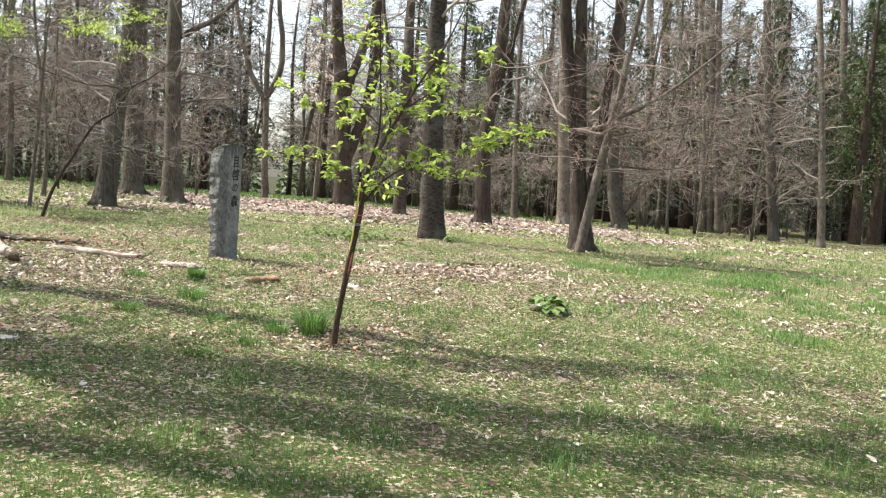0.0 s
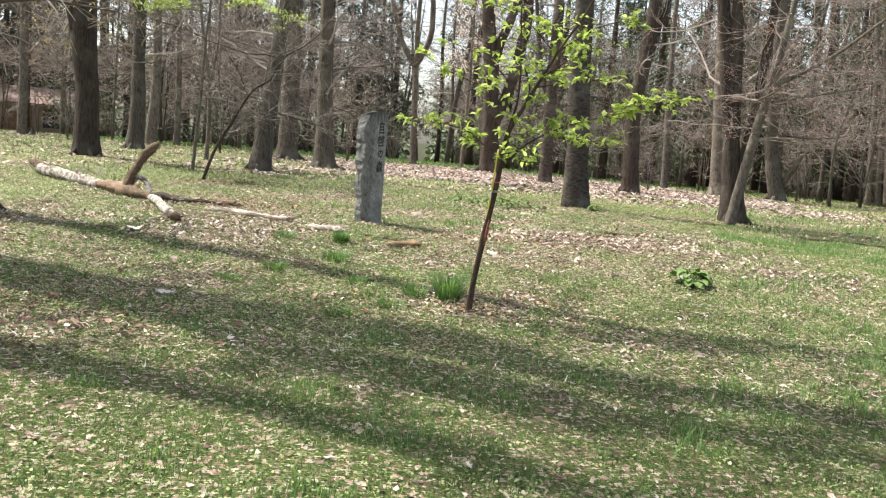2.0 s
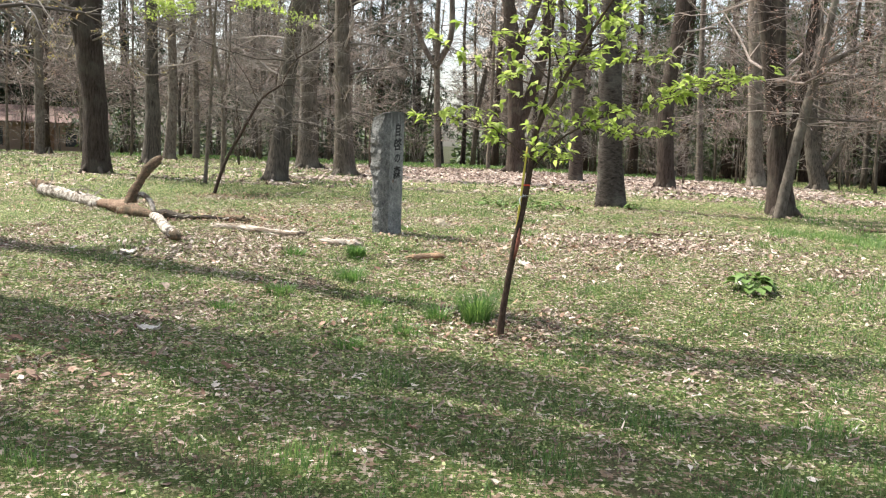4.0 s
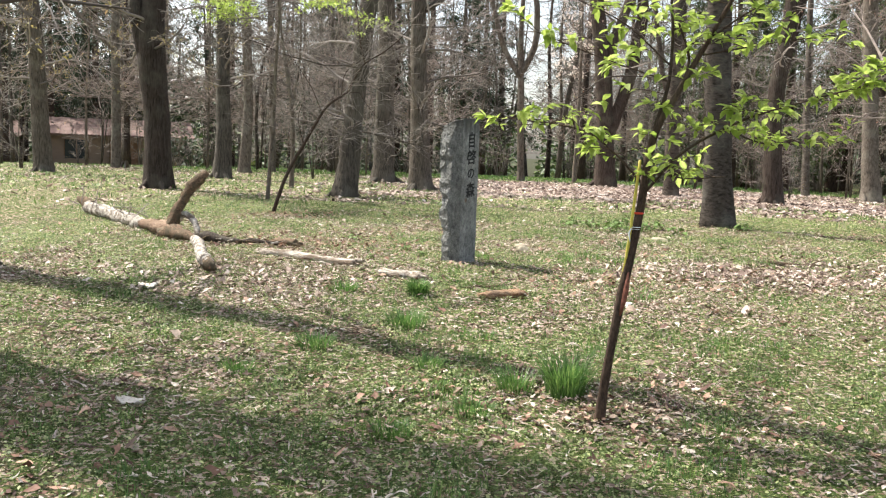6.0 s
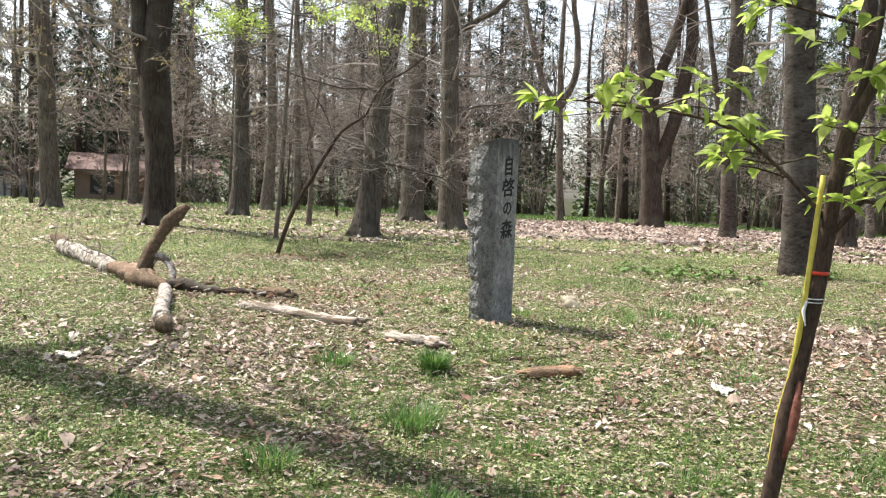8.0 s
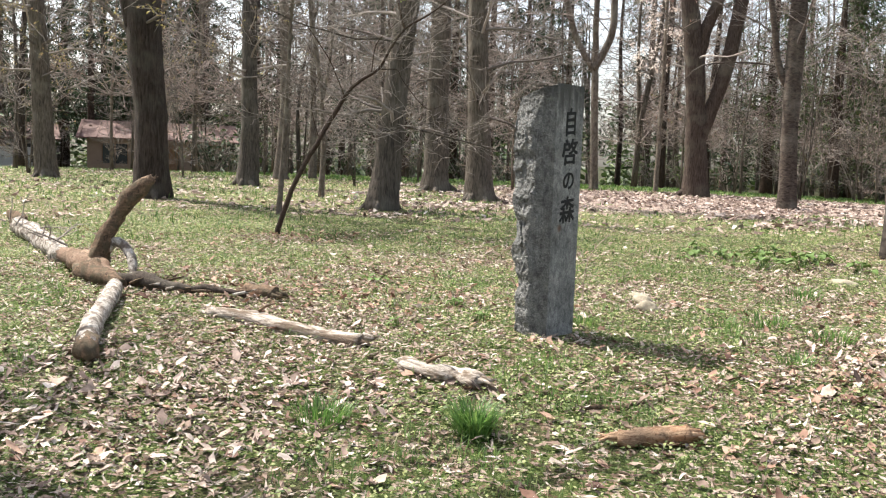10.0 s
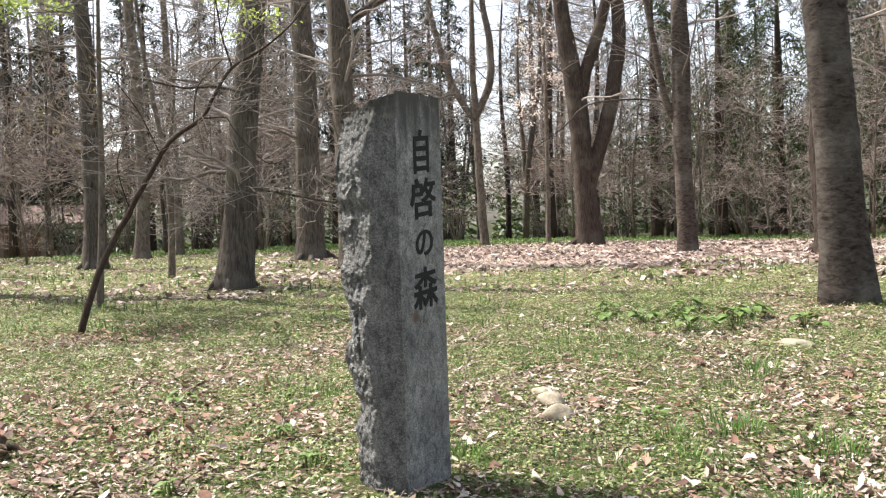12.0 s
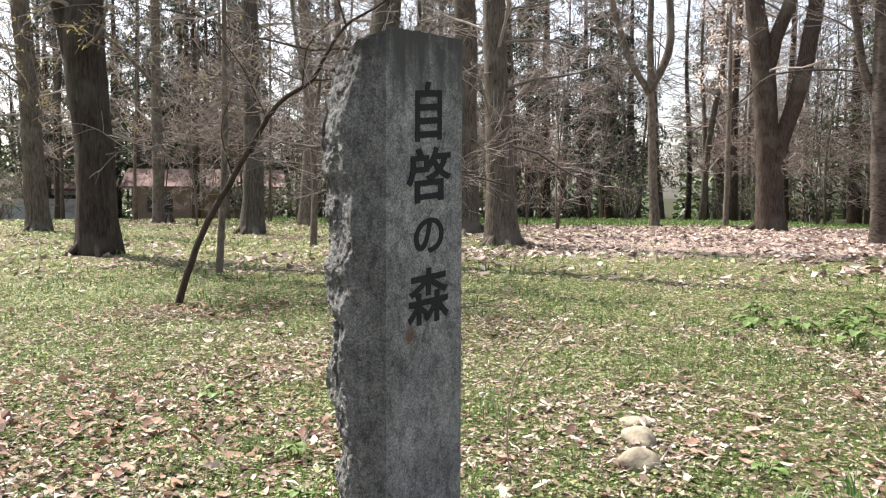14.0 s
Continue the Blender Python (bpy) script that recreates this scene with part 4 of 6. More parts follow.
def sapling():
    rng = np.random.RandomState(5)
    x, y = 0.78, -6.0
    root = thing("staked_sapling", x, y, float(ground_z(x, y)), "slender dark sapling with bright fresh leaves, tied to a stake", "sapling")
    stems = [[(0, 0, -0.08, 0.032), (0.03, -0.01, 0.29, 0.027), (0.09, -0.02, 0.74, 0.026), (0.14, -0.02, 1.05, 0.026), (0.18, -0.03, 1.33, 0.025), (0.23, -0.04, 1.76, 0.022), (0.37, -0.06, 2.06, 0.018), (0.5, -0.08, 2.32, 0.015), (0.65, -0.1, 2.61, 0.012), (0.88, -0.13, 3.0, 0.009), (1.09, -0.16, 3.49, 0.005)],
             [(0.23, -0.04, 1.67, 0.013), (0.24, -0.04, 1.82, 0.014), (0.3, -0.05, 2.08, 0.011), (0.31, -0.05, 2.35, 0.009), (0.29, -0.05, 2.61, 0.008), (0.25, 0, 3.3, 0.004)],
             [(0.19, -0.03, 1.42, 0.009), (0.39, -0.06, 1.67, 0.009), (0.63, -0.1, 1.83, 0.008), (0.85, -0.14, 1.93, 0.006), (1.3, -0.18, 2.07, 0.005), (1.75, -0.2, 2.2, 0.003), (2.1, -0.25, 2.3, 0.002)],
             [(0.19, -0.03, 1.48, 0.008), (0.02, 0, 1.66, 0.006), (-0.19, 0.03, 1.8, 0.005), (-0.62, 0.09, 1.86, 0.003)], [(0.37, -0.06, 2.06, 0.009), (0.41, -0.07, 2.23, 0.008), (0.34, -0.06, 2.44, 0.006)],
             [(0.22, -0.03, 1.57, 0.007), (0.43, -0.07, 1.53, 0.005), (0.66, -0.1, 1.55, 0.003)], [(0.5, -0.08, 2.34, 0.007), (0.8, 0.1, 2.55, 0.005), (1.1, 0.2, 2.7, 0.003)], [(0.3, -0.05, 2.2, 0.006), (0.05, 0.1, 2.45, 0.004), (-0.25, 0.15, 2.6, 0.003)],
             [(0.3, -0.05, 2.1, 0.006), (-0.1, 0.1, 2.25, 0.004), (-0.5, 0.15, 2.4, 0.003)], [(0.45, -0.08, 2.25, 0.006), (0.9, 0.05, 2.35, 0.004), (1.3, 0.1, 2.42, 0.003)], [(0.6, -0.1, 2.6, 0.006), (0.3, 0, 2.9, 0.004), (-0.1, 0.1, 3.05, 0.003)],
             [(0.62, -0.1, 2.6, 0.006), (1.0, -0.2, 2.85, 0.004), (1.4, -0.2, 3.0, 0.003)], [(0.63, -0.1, 1.83, 0.006), (1.0, 0.15, 1.75, 0.004), (1.35, 0.25, 1.8, 0.003)]]
    tips = []
    for i, s in enumerate(stems):
        line = spline(s, 0.05)
        if i == 0:
            line[:, 3] *= 1 + 0.2 * np.exp(-((line[:, 2] - 0.8) / 0.09) ** 2) + 0.25 * np.exp(-np.maximum(0, line[:, 2]) / 0.06)
        buf = Buf()
        tube(buf, line[:, :3], line[:, 3], 10 if i == 0 else 6, 0.04, rng, True)
        part("trunk" if i == 0 else "branch", buf.mesh("trunk"), BARK_SAPLING, root)
        lo = {0: 1.85, 1: 1.9, 2: 1.55, 3: 1.6, 4: 2.1, 5: 1.5, 6: 2.35, 7: 2.2, 8: 2.15, 9: 2.3, 10: 2.65, 11: 2.65, 12: 1.7}[i]
        ok = [p for p in line if p[2] > lo]
        for k in range(int(len(ok) * (1.4 if i in (2, 3) else 0.55 if i < 2 else 0.9))):
            p = ok[rng.randint(len(ok))]
            a = rng.uniform(0, 6.28)
            d = np.array([math.cos(a), 0.7 * math.sin(a), rng.uniform(-0.05, 0.35)])
            L = rng.uniform(0.1, 0.42)
            tips.append((p[:3], d, L))
    tw = Buf()
    at, way = [], []
    for p, d, L in tips:
        pts = [p, p + d * L * 0.5, p + d * L + (0, 0, -0.02)]
        tube(tw, pts, [0.003, 0.0022, 0.0015], 4)
        for u in (0.3, 0.5, 0.66, 0.78, 0.88, 0.94, 0.98, 1.0, 1.0):
            at.append(p + d * L * u + rng.normal(0, 0.006, 3))
            side = np.array([-d[1], d[0], 0.1]) * rng.choice((-1, 1))
            way.append(d * (0.3 + 0.7 * u) + side * (1.1 - 0.6 * u))
    part("twig_work", tw.mesh("twigs"), BARK_SAPLING, root, kind="stuff")
    lb = Buf()
    fresh_leaves(lb, at, way, 0.078, rng)
    part("foliage", lb.mesh("foliage"), LEAF_FRESH, root, kind="stuff")
    # dark canker where the stem was hurt
    cb = Buf()
    tube(cb, [(0.09, -0.04, 0.68), (0.108, -0.047, 0.76), (0.12, -0.048, 0.85), (0.128, -0.042, 0.95)], [0.008, 0.02, 0.02, 0.006], 8, 0.12, rng, True)
    part("scar", cb.mesh("scar"), SCAR, root, "reddish brown scar on the stem")
    stake = thing("bamboo_stake", x, y, float(ground_z(x, y)), "yellow-green bamboo cane tied beside the sapling", "stake")
    sb = Buf()
    line = spline([(0.03, 0.05, -0.1, 0.009), (0.08, 0.04, 0.7, 0.009), (0.115, -0.03, 1.05, 0.009), (0.16, -0.05, 1.63, 0.0085)], 0.05)
    line[:, 3] *= 1 + 0.22 * (np.arange(len(line)) % 6 == 0)
    tube(sb, line[:, :3], line[:, 3], 8, 0, None, True)
    part("cane", sb.mesh("cane"), BAMBOO, stake)
    for z, mat, nm, w in ((1.31, TAPE, "tape", 0.006), (1.225, TIE, "wire", 0.002), (1.213, TIE, "wire", 0.0015)):
        tb = Buf()
        cx, cy = np.interp(z, [0.74, 1.33], [0.085, 0.175]), -0.035
        tube(tb, [(cx, cy, z - w), (cx, cy, z - w * 0.5), (cx, cy, z + w * 0.5), (cx, cy, z + w)], [0.026, 0.03, 0.03, 0.026], 12, 0.03, rng)
        part(nm, tb.mesh(nm), mat, stake)
    tb = Buf()
    tube(tb, [(0.125, -0.075, 1.22), (0.11, -0.09, 1.19), (0.12, -0.09, 1.14)], [0.004, 0.006, 0.002], 6)
    part("wire", tb.mesh("wire"), TIE, stake)


sapling()


# ---- the woods behind ----
def library_tree(name, label, seed, height, bark, twigs, leaf=None, leaves=0.0, boughs=15, reach=2.4, low=2.0, r=0.17, level=2, multi=1, leaf_size=0.08, dense=2.6):
    rng = np.random.RandomState(seed)
    stems = []
    for k in range(multi):
        a = rng.uniform(0, 6.28)
        lean = (0.05 if multi == 1 else 0.22) * rng.uniform(0.3, 1)
        c, s = math.cos(a) * lean, math.sin(a) * lean
        rr = r * rng.uniform(0.75, 1.1)
        stems.append([(c * 0.3, s * 0.3, 0, rr), (c * 2, s * 2, height * 0.25, rr * 0.8), (c * 5 + rng.normal(0, 0.3), s * 5 + rng.normal(0, 0.3), height * 0.6, rr * 0.55), (c * 8, s * 8, height, rr * 0.12)])
    return tree(name, label, -60 - seed, -60, stems, bark, seed, height, low, boughs, reach, level, twigs, leaf, leaves, leaf_size, 0.05, dense, 0.25, "woodland behind", 0.009, False)


def move_to(ob, x, y, turn=0.0, size=1.0):
    ob.matrix_basis = Matrix.Translation((x, y, float(ground_z(x, y)))) @ pose(0, 0, 0, 0, 0, turn) @ Matrix.Scale(size, 4)


def copy_to(ob, x, y, turn=0.0, size=1.0):
    c = copy_thing(ob, Matrix.Translation((x, y, float(ground_z(x, y)))) @ pose(0, 0, 0, 0, 0, turn))
    c.scale = (size, size, size)
    return c


def scatter(models, places, rng, lo=0.8, hi=1.2):
    used = set()
    for i, (x, y) in enumerate(places):
        m = models[i % len(models)]
        turn, size = rng.uniform(0, 360), rng.uniform(lo, hi)
        if m.name in used:
            copy_to(m, x, y, turn, size)
        else:
            used.add(m.name)
            m.scale = (1, 1, 1)
            move_first.append((m, x, y, turn, size))


move_first = []
rng = np.random.RandomState(404)
tall = [library_tree("bare_tree", "tall slim bare tree in the wood behind", 101, 15, BARK_BROWN, TWIG, boughs=26, reach=2.8),
        library_tree("bare_tree", "tall slim bare tree in the wood behind", 102, 14, BARK_GREY, TWIG, boughs=26, reach=2.8),
        library_tree("bare_tree", "bare tree with reddish twigs in the wood behind", 103, 13, BARK_BROWN, TWIG_PINK, LEAF_RED, 0.04, 30, 2.8, 2.0, 0.15, 2, 2),
        library_tree("bare_tree", "dark slim bare tree in the wood behind", 104, 16, BARK_DARK, TWIG, LEAF_BUD, 0.08, 32, 2.8)]
brush = [library_tree("bare_shrub", "many-stemmed bare shrub with reddish grey twigs", 111, 7.5, BARK_GREY, TWIG_PINK, None, 0, 32, 1.9, 0.7, 0.035, 2, 3),
         library_tree("bare_shrub", "many-stemmed bare shrub with budding twigs", 112, 6.0, BARK_GREY, TWIG, LEAF_BUD, 0.1, 40, 1.6, 0.5, 0.03, 2, 3, 0.05),
         library_tree("bare_shrub", "bare grey understorey shrub", 113, 9.0, BARK_BROWN, TWIG, None, 0, 32, 2.2, 1.0, 0.045, 2, 3)]


def outside(places, keep):
    return [p for p in places if all((p[0] - a) ** 2 + (p[1] - b) ** 2 > c * c for a, b, c in keep)]


def fan(count, near, far, a0, a1):
    """Places spread over a sector about the lawn, bearings in degrees from ahead."""
    out = []
    for _ in range(count):
        a = radians(rng.uniform(a0, a1))
        d = math.sqrt(rng.uniform(near ** 2, far ** 2))
        if abs(math.degrees(a) - 3.3) < 1.2:
            continue
        out.append((d * math.sin(a), -12 + d * math.cos(a)))
    return out


KEEP = [(-0.2, 0, 6), (5.2, 25.1, 2.5), (2, 29.2, 2), (-26, 48, 6)]
scatter(tall, outside(fan(62, 43, 80, -42, 52), KEEP), rng, 0.85, 1.25)
scatter(brush, [p for p in outside(fan(46, 46, 74, -42, 52), KEEP) if not (-28 < math.degrees(math.atan2(p[0], p[1] + 12)) < -20 and p[1] < 50)], rng, 0.75, 1.2)
for p, k, s in (((-1.0, 24), 0, 0.9), ((-2.2, 27), 0, 0.7), ((11.5, 22), 1, 0.5), ((9.3, 17.2), 2, 0.35), ((20, 26), 0, 0.9), ((22, 24), 2, 0.9), ((27, 25), 0, 0.8), ((13, 30), 1, 1.0), ((17, 30), 0, 0.9), ((-6, 22), 2, 0.6), ((-17, 22), 1, 0.8), ((-22, 43), 0, 0.7), ((-25, 45), 1, 0.7), ((-19.5, 41), 2, 0.6), ((-29, 45), 0, 0.6), ((-33, 43), 1, 0.7), ((-17, 45), 0, 0.8), ((-0.5, 43), 0, 0.9), ((1.0, 44), 2, 0.9), ((-5, 30), 1, 1.1), ((7.5, 43), 0, 0.9), ((9.5, 28), 2, 0.8), ((10.5, 42), 0, 1.0), ((-7, 34), 2, 0.9), ((-12, 32), 0, 0.9), ((-12.5, 24), 1, 0.8), ((14.5, 36), 2, 1.0), ((5.8, 45), 0, 1.0), ((0.8, 46), 2, 0.9), ((-3, 44), 0, 1.0), ((20, 32), 2, 0.9), ((22.5, 30), 1, 1.0), ((27, 31), 0, 0.9), ((-19, 34), 2, 0.8), ((12.2, 26), 0, 0.6), ((26, 21), 1, 0.7)):
    copy_to(brush[k], *p, rng.uniform(0, 360), s)


haze = [library_tree("bare_tree", "slim understorey tree with a haze of fine grey twigs", 121, 9.0, BARK_GREY, TWIG_PINK, LEAF_RED, 0.03, 40, 2.0, 1.2, 0.06, 2, 1, 0.05, 3.2),
        library_tree("bare_tree", "slim understorey tree with drooping fine twigs", 122, 10.5, BARK_BROWN, TWIG, None, 0, 40, 2.2, 1.6, 0.07, 2, 1, 0.05, 3.2)]
scatter(haze, [(-4.5, 33), (-1.5, 37), (6.5, 36), (8.5, 33), (10.8, 35), (12.6, 38), (9.2, 39), (-8.2, 37), (-11.5, 38), (-6.2, 40), (-2.8, 41), (0.2, 39), (15.8, 27.5), (19.5, 22), (21.8, 26.5), (17, 33.5), (24.5, 25), (28.5, 26), (23, 33), (27.5, 29), (13.2, 33), (20.8, 38), (30.2, 33), (22.2, 19.6), (-14, 40), (-16.5, 37)], rng, 0.8, 1.2)
scatter(haze, [(6.4, 44), (7.8, 49), (9.4, 45.5), (11.2, 49), (13.4, 46), (6.6, 55), (-9, 35.5), (-6.6, 38), (-12, 42), (-8.4, 44), (-4.6, 46), (-1.8, 44.5), (15.6, 43), (1.2, 47), (-18, 30), (-20.5, 27), (-12.2, 29.5), (-10.6, 32.5), (-15.6, 33), (-22.5, 32), (-6.4, 30.5), (-3.4, 35)], rng, 1.3, 1.65)


def conifer(name, label, seed, height, width, drop, mat, clumps=1500, bare=1.5, size=0.3):
    rng = np.random.RandomState(seed)
    root = thing(name, -80 - seed, -80, 0, label, "conifer", "conifers of the wood")
    buf = Buf()
    line = spline([(0, 0, -0.3, 0.32), (0.03, 0, height * 0.5, 0.2), (0, 0, height, 0.02)], 0.6)
    tube(buf, line[:, :3], line[:, 3], 9, 0.05, rng)
    part("trunk", buf.mesh("trunk"), BARK_CONIFER, root)
    bb, at = Buf(), []
    n = 90
    for k in range(n):
        u = (k + rng.rand()) / n
        z = bare + (height - bare) * u
        L = width * (1 - u) ** 0.8 * rng.uniform(0.6, 1.15) + 0.25
        a = rng.uniform(0, 6.28)
        d = np.array([math.cos(a), math.sin(a), 0])
        pts = [np.array([0, 0, z]), d * L * 0.4 + (0, 0, z + 0.1 * L), d * L * 0.75 + (0, 0, z - drop * L * 0.3), d * L + (0, 0, z - drop * L)]
        tube(bb, pts, [0.03, 0.022, 0.014, 0.006], 4)
        m = int(clumps / n * (0.4 + L / width))
        w = rng.uniform(0.2, 1, m) ** 0.7
        q = np.stack([np.interp(w, [0, 0.4, 0.75, 1], [p[i] for p in pts]) for i in range(3)], -1)
        at.append(q + rng.normal(0, 0.13 * L ** 0.5, (m, 3)) * (1, 1, 0.6))
    part("bough", bb.mesh("bough"), BARK_CONIFER, root, kind="stuff")
    lb = Buf()
    leaf_cluster(lb, np.concatenate(at), size, rng, 0.2, 0.5)
    part("crown", lb.mesh("crown"), mat, root, kind="stuff")
    return root


spruce = [conifer("spruce_tree", "tall dark spruce behind the bare trees", 201, 19, 3.2, 0.35, NEEDLES, 4600, 3.4, 0.34),
          conifer("spruce_tree", "dark narrow spruce behind the bare trees", 202, 17, 2.6, 0.25, NEEDLES, 4200, 3.0, 0.32)]
cedar = [conifer("cedar_tree", "dense dark green cedar with drooping sprays", 203, 14, 3.0, 0.6, EVERGREEN, 4600, 3.0, 0.26)]
scatter(spruce, [(-30, 52), (-25, 58), (-37, 45), (-15, 62), (-33, 60), (-12, 58), (-8, 64), (-5, 60), (8, 62), (-42, 50), (14, 64), (22, 60), (-28, 66), (30, 56), (36, 52), (42, 44), (19, 66), (0, 70), (-18, 70), (46, 40), (-34, 56), (-40, 58), (-23, 66), (-46, 44), (26, 66), (33, 62), (-31, 70), (-36, 66), (40, 56), (-32, 62), (-30, 58), (-26, 60), (-18, 55), (-35, 58), (-24, 57), (-10, 50), (-28, 59.5), (-27.5, 57), (-3, 47.5), (-5.5, 51), (-8, 47.5), (-1, 51), (1.7, 52), (0.5, 55), (-10, 53), (-31, 47.5), (-34, 48), (-28.5, 56), (-36.5, 51), (-40, 46)], rng, 0.8, 1.15)
scatter(cedar, [(34.5, 29), (37, 33), (41, 27), (33, 35), (39, 37), (31, 40), (25, 42), (20, 40), (45, 33), (28, 46), (36, 43), (17, 46)], rng, 0.85, 1.15)
for p, k in (((36.4, 30.7), 1.15), ((33.9, 26.2), 1.1), ((35.2, 33.1), 1.1), ((31.2, 24.3), 0.95), ((37.5, 29), 1.2), ((29.8, 34.5), 1.0), ((13.5, 37), 0.9), ((17, 39), 1.0), ((20.5, 35.5), 0.9), ((11.5, 41), 1.0), ((23.5, 37), 1.1), ((26.5, 33), 1.0), ((29, 30.5), 1.05), ((27, 38), 1.15), ((31.5, 32), 1.1), ((22, 43), 1.2)):
    copy_to(cedar[0], *p, rng.uniform(0, 360), k)


def evergreen_shrub(seed, h, w, mat):
    rng = np.random.RandomState(seed)
    root = thing("evergreen_shrub", -90, -90, 0, "low dark evergreen shrub at the back of the wood", "shrub", "evergreen undergrowth")
    bb, tips = Buf(), []
    for k in range(16):
        a = rng.uniform(0, 6.28)
        grow(bb, (0.1 * math.cos(a), 0.1 * math.sin(a), -0.05), (math.cos(a) * 0.7 * w, math.sin(a) * 0.7 * w, h), h * rng.uniform(0.6, 1.1), 0.03, 1, rng, 0, 2.5, tips, 0.008)
    part("bough", bb.mesh("bough"), TWIG, root, kind="stuff")
    at = np.repeat(np.array(tips), 1, 0) + rng.normal(0, 0.16, (len(tips), 3))
    lb = Buf()
    leaf_cluster(lb, at, 0.27, rng, 0.36, 0.2)
    part("foliage", lb.mesh("foliage"), mat, root, kind="stuff")
    return root


under = [evergreen_shrub(301, 2.4, 1.0, EVERGREEN), evergreen_shrub(302, 1.7, 1.3, NEEDLES)]
scatter(under, [(18, 50), (22, 49), (25, 53), (27, 48), (31, 47), (33, 49), (36, 44), (39, 40), (42, 36), (44, 39)] + [p for p in fan(90, 50, 70, -40, 50) if not -30 < math.degrees(math.atan2(p[0], p[1] + 12)) < -19], rng, 0.7, 1.4)
for m, x, y, turn, size in move_first:
    move_to(m, x, y, turn, size)


def far_woods():
    """The wood going on behind: dense dark growth seen only in gaps."""
    rng = np.random.RandomState(515)
    n = 26000
    a = rng.uniform(-75, 80, n)
    a = np.radians(np.where(abs(a - 3.3) < 0.7, a - 20, a))
    d = rng.uniform(84, 112, n)
    x, y = d * np.sin(a), -12 + d * np.cos(a)
    z = ground_z(x, y) + 8.5 * rng.rand(n) ** 1.5
    b = Buf()
    leaf_cluster(b, np.stack([x, y, z], -1), 0.95, rng, 0.5, 0.1)
    me = b.mesh("far_undergrowth")
    me.materials.append(EVERGREEN)
    tagged(new("far_undergrowth", me), "dark undergrowth far back in the wood", "undergrowth", kind="stuff")
    b = Buf()
    for k in range(260):
        a = radians(rng.uniform(-75, 80))
        d = rng.uniform(80, 112)
        x, y = d * math.sin(a), -12 + d * math.cos(a)
        z, lean, r, h = float(ground_z(x, y)), rng.normal(0, 0.4, 2), rng.uniform(0.12, 0.3), rng.uniform(9, 17)
        tube(b, [(x, y, z - 0.5), (x + lean[0], y + lean[1], z + h * 0.5), (x + lean[0] * 2, y + lean[1] * 2, z + h)], [r, r * 0.7, r * 0.1], 5)
    me = b.mesh("far_wood")
    me.materials.append(BARK_BROWN)
    tagged(new("far_wood", me), "bare trunks far back in the wood", "far trees", kind="stuff")


far_woods()


# ---- house and wall behind the trees ----
def box(w, d, h, bevel=0.0):
    bm = bmesh.new()
    bmesh.ops.create_cube(bm, size=1)
    bmesh.ops.scale(bm, vec=(w, d, h), verts=bm.verts)
    bmesh.ops.translate(bm, vec=(0, 0, h / 2), verts=bm.verts)
    if bevel:
        bmesh.ops.bevel(bm, geom=bm.edges, offset=bevel, segments=2, affect="EDGES")
    me = bpy.data.meshes.new("box")
    bm.to_mesh(me)
    bm.free()
    return me


def house(x, y, turn, W, label, wall_mat):
    z = float(ground_z(x, y))
    root = thing("house", x, y, z, label, "house")
    root.rotation_euler = (0, 0, radians(turn))

    def put(name, me, mat, px, py, pz, parent=root, label="", ry=0):
        ob = part(name, me, mat, parent, label)
        ob.location = (px, py, pz)
        ob.rotation_euler = (0, radians(ry), 0)
        return ob
    D, H, k = 6.0, 2.4, W / 11.0
    # front wall in pieces round its openings
    for a, b2, lo, hi in ((-5.5, -4.4, 0, H), (-4.4, -2.4, 0, 0.7), (-4.4, -2.4, 1.95, H), (-2.4, -0.8, 0, H), (-0.8, 1.6, 2.05, H), (1.6, 2.4, 0, H), (2.4, 4.4, 0, 0.7), (2.4, 4.4, 1.95, H), (4.4, 5.5, 0, H)):
        put("wall", box((b2 - a) * k, 0.16, hi - lo), wall_mat, (a + b2) / 2 * k, -D / 2, lo)
    put("wall", box(W, 0.16, H), wall_mat, 0, D / 2, 0)
    for s in (-1, 1):
        put("wall", box(0.16, D - 0.2, H), wall_mat, s * (W / 2 - 0.08), 0, 0)
    for cx in (-3.4, 3.4):
        w = put("window", box(2.0 * k, 0.05, 1.25), GLASS_DARK, cx * k, -D / 2 + 0.03, 0.7)
        for q in (-0.98, 0, 0.98):
            put("frame", box(0.06, 0.1, 1.25), TIMBER, q * k, -0.04, 0, w)
    put("door", box(2.3 * k, 0.06, 2.0), TIMBER, 0.4 * k, -D / 2 + 0.05, 0, root, "brown timber sliding door")
    rise = 1.15
    slope = math.hypot(D / 2 + 0.7, rise)
    for s in (-1, 1):
        ob = part("roof", box(W + 1.2, slope, 0.09), ROOF, root, "dull red metal roof slope")
        ob.location = (0, s * (D / 4 + 0.35), H - 0.18 + rise / 2)
        ob.rotation_euler = (-s * math.atan2(rise, D / 2 + 0.7), 0, 0)
        for q in range(int(W) + 1):
            put("seam", box(0.05, slope, 0.05), ROOF, -W / 2 - 0.4 + q, 0, 0.09, ob)
    for s in (-1, 1):
        put("gable", box(0.16, D * 0.5, rise * 0.6), wall_mat, s * (W / 2 - 0.08), 0, H)
    return root


house(-25.2, 52, 22, 8.6, "low brown house with a dull red roof behind the trees", PLASTER)
house(-38.5, 51, 32, 10.5, "low pale grey house with a dull red roof behind trees", FENCE)


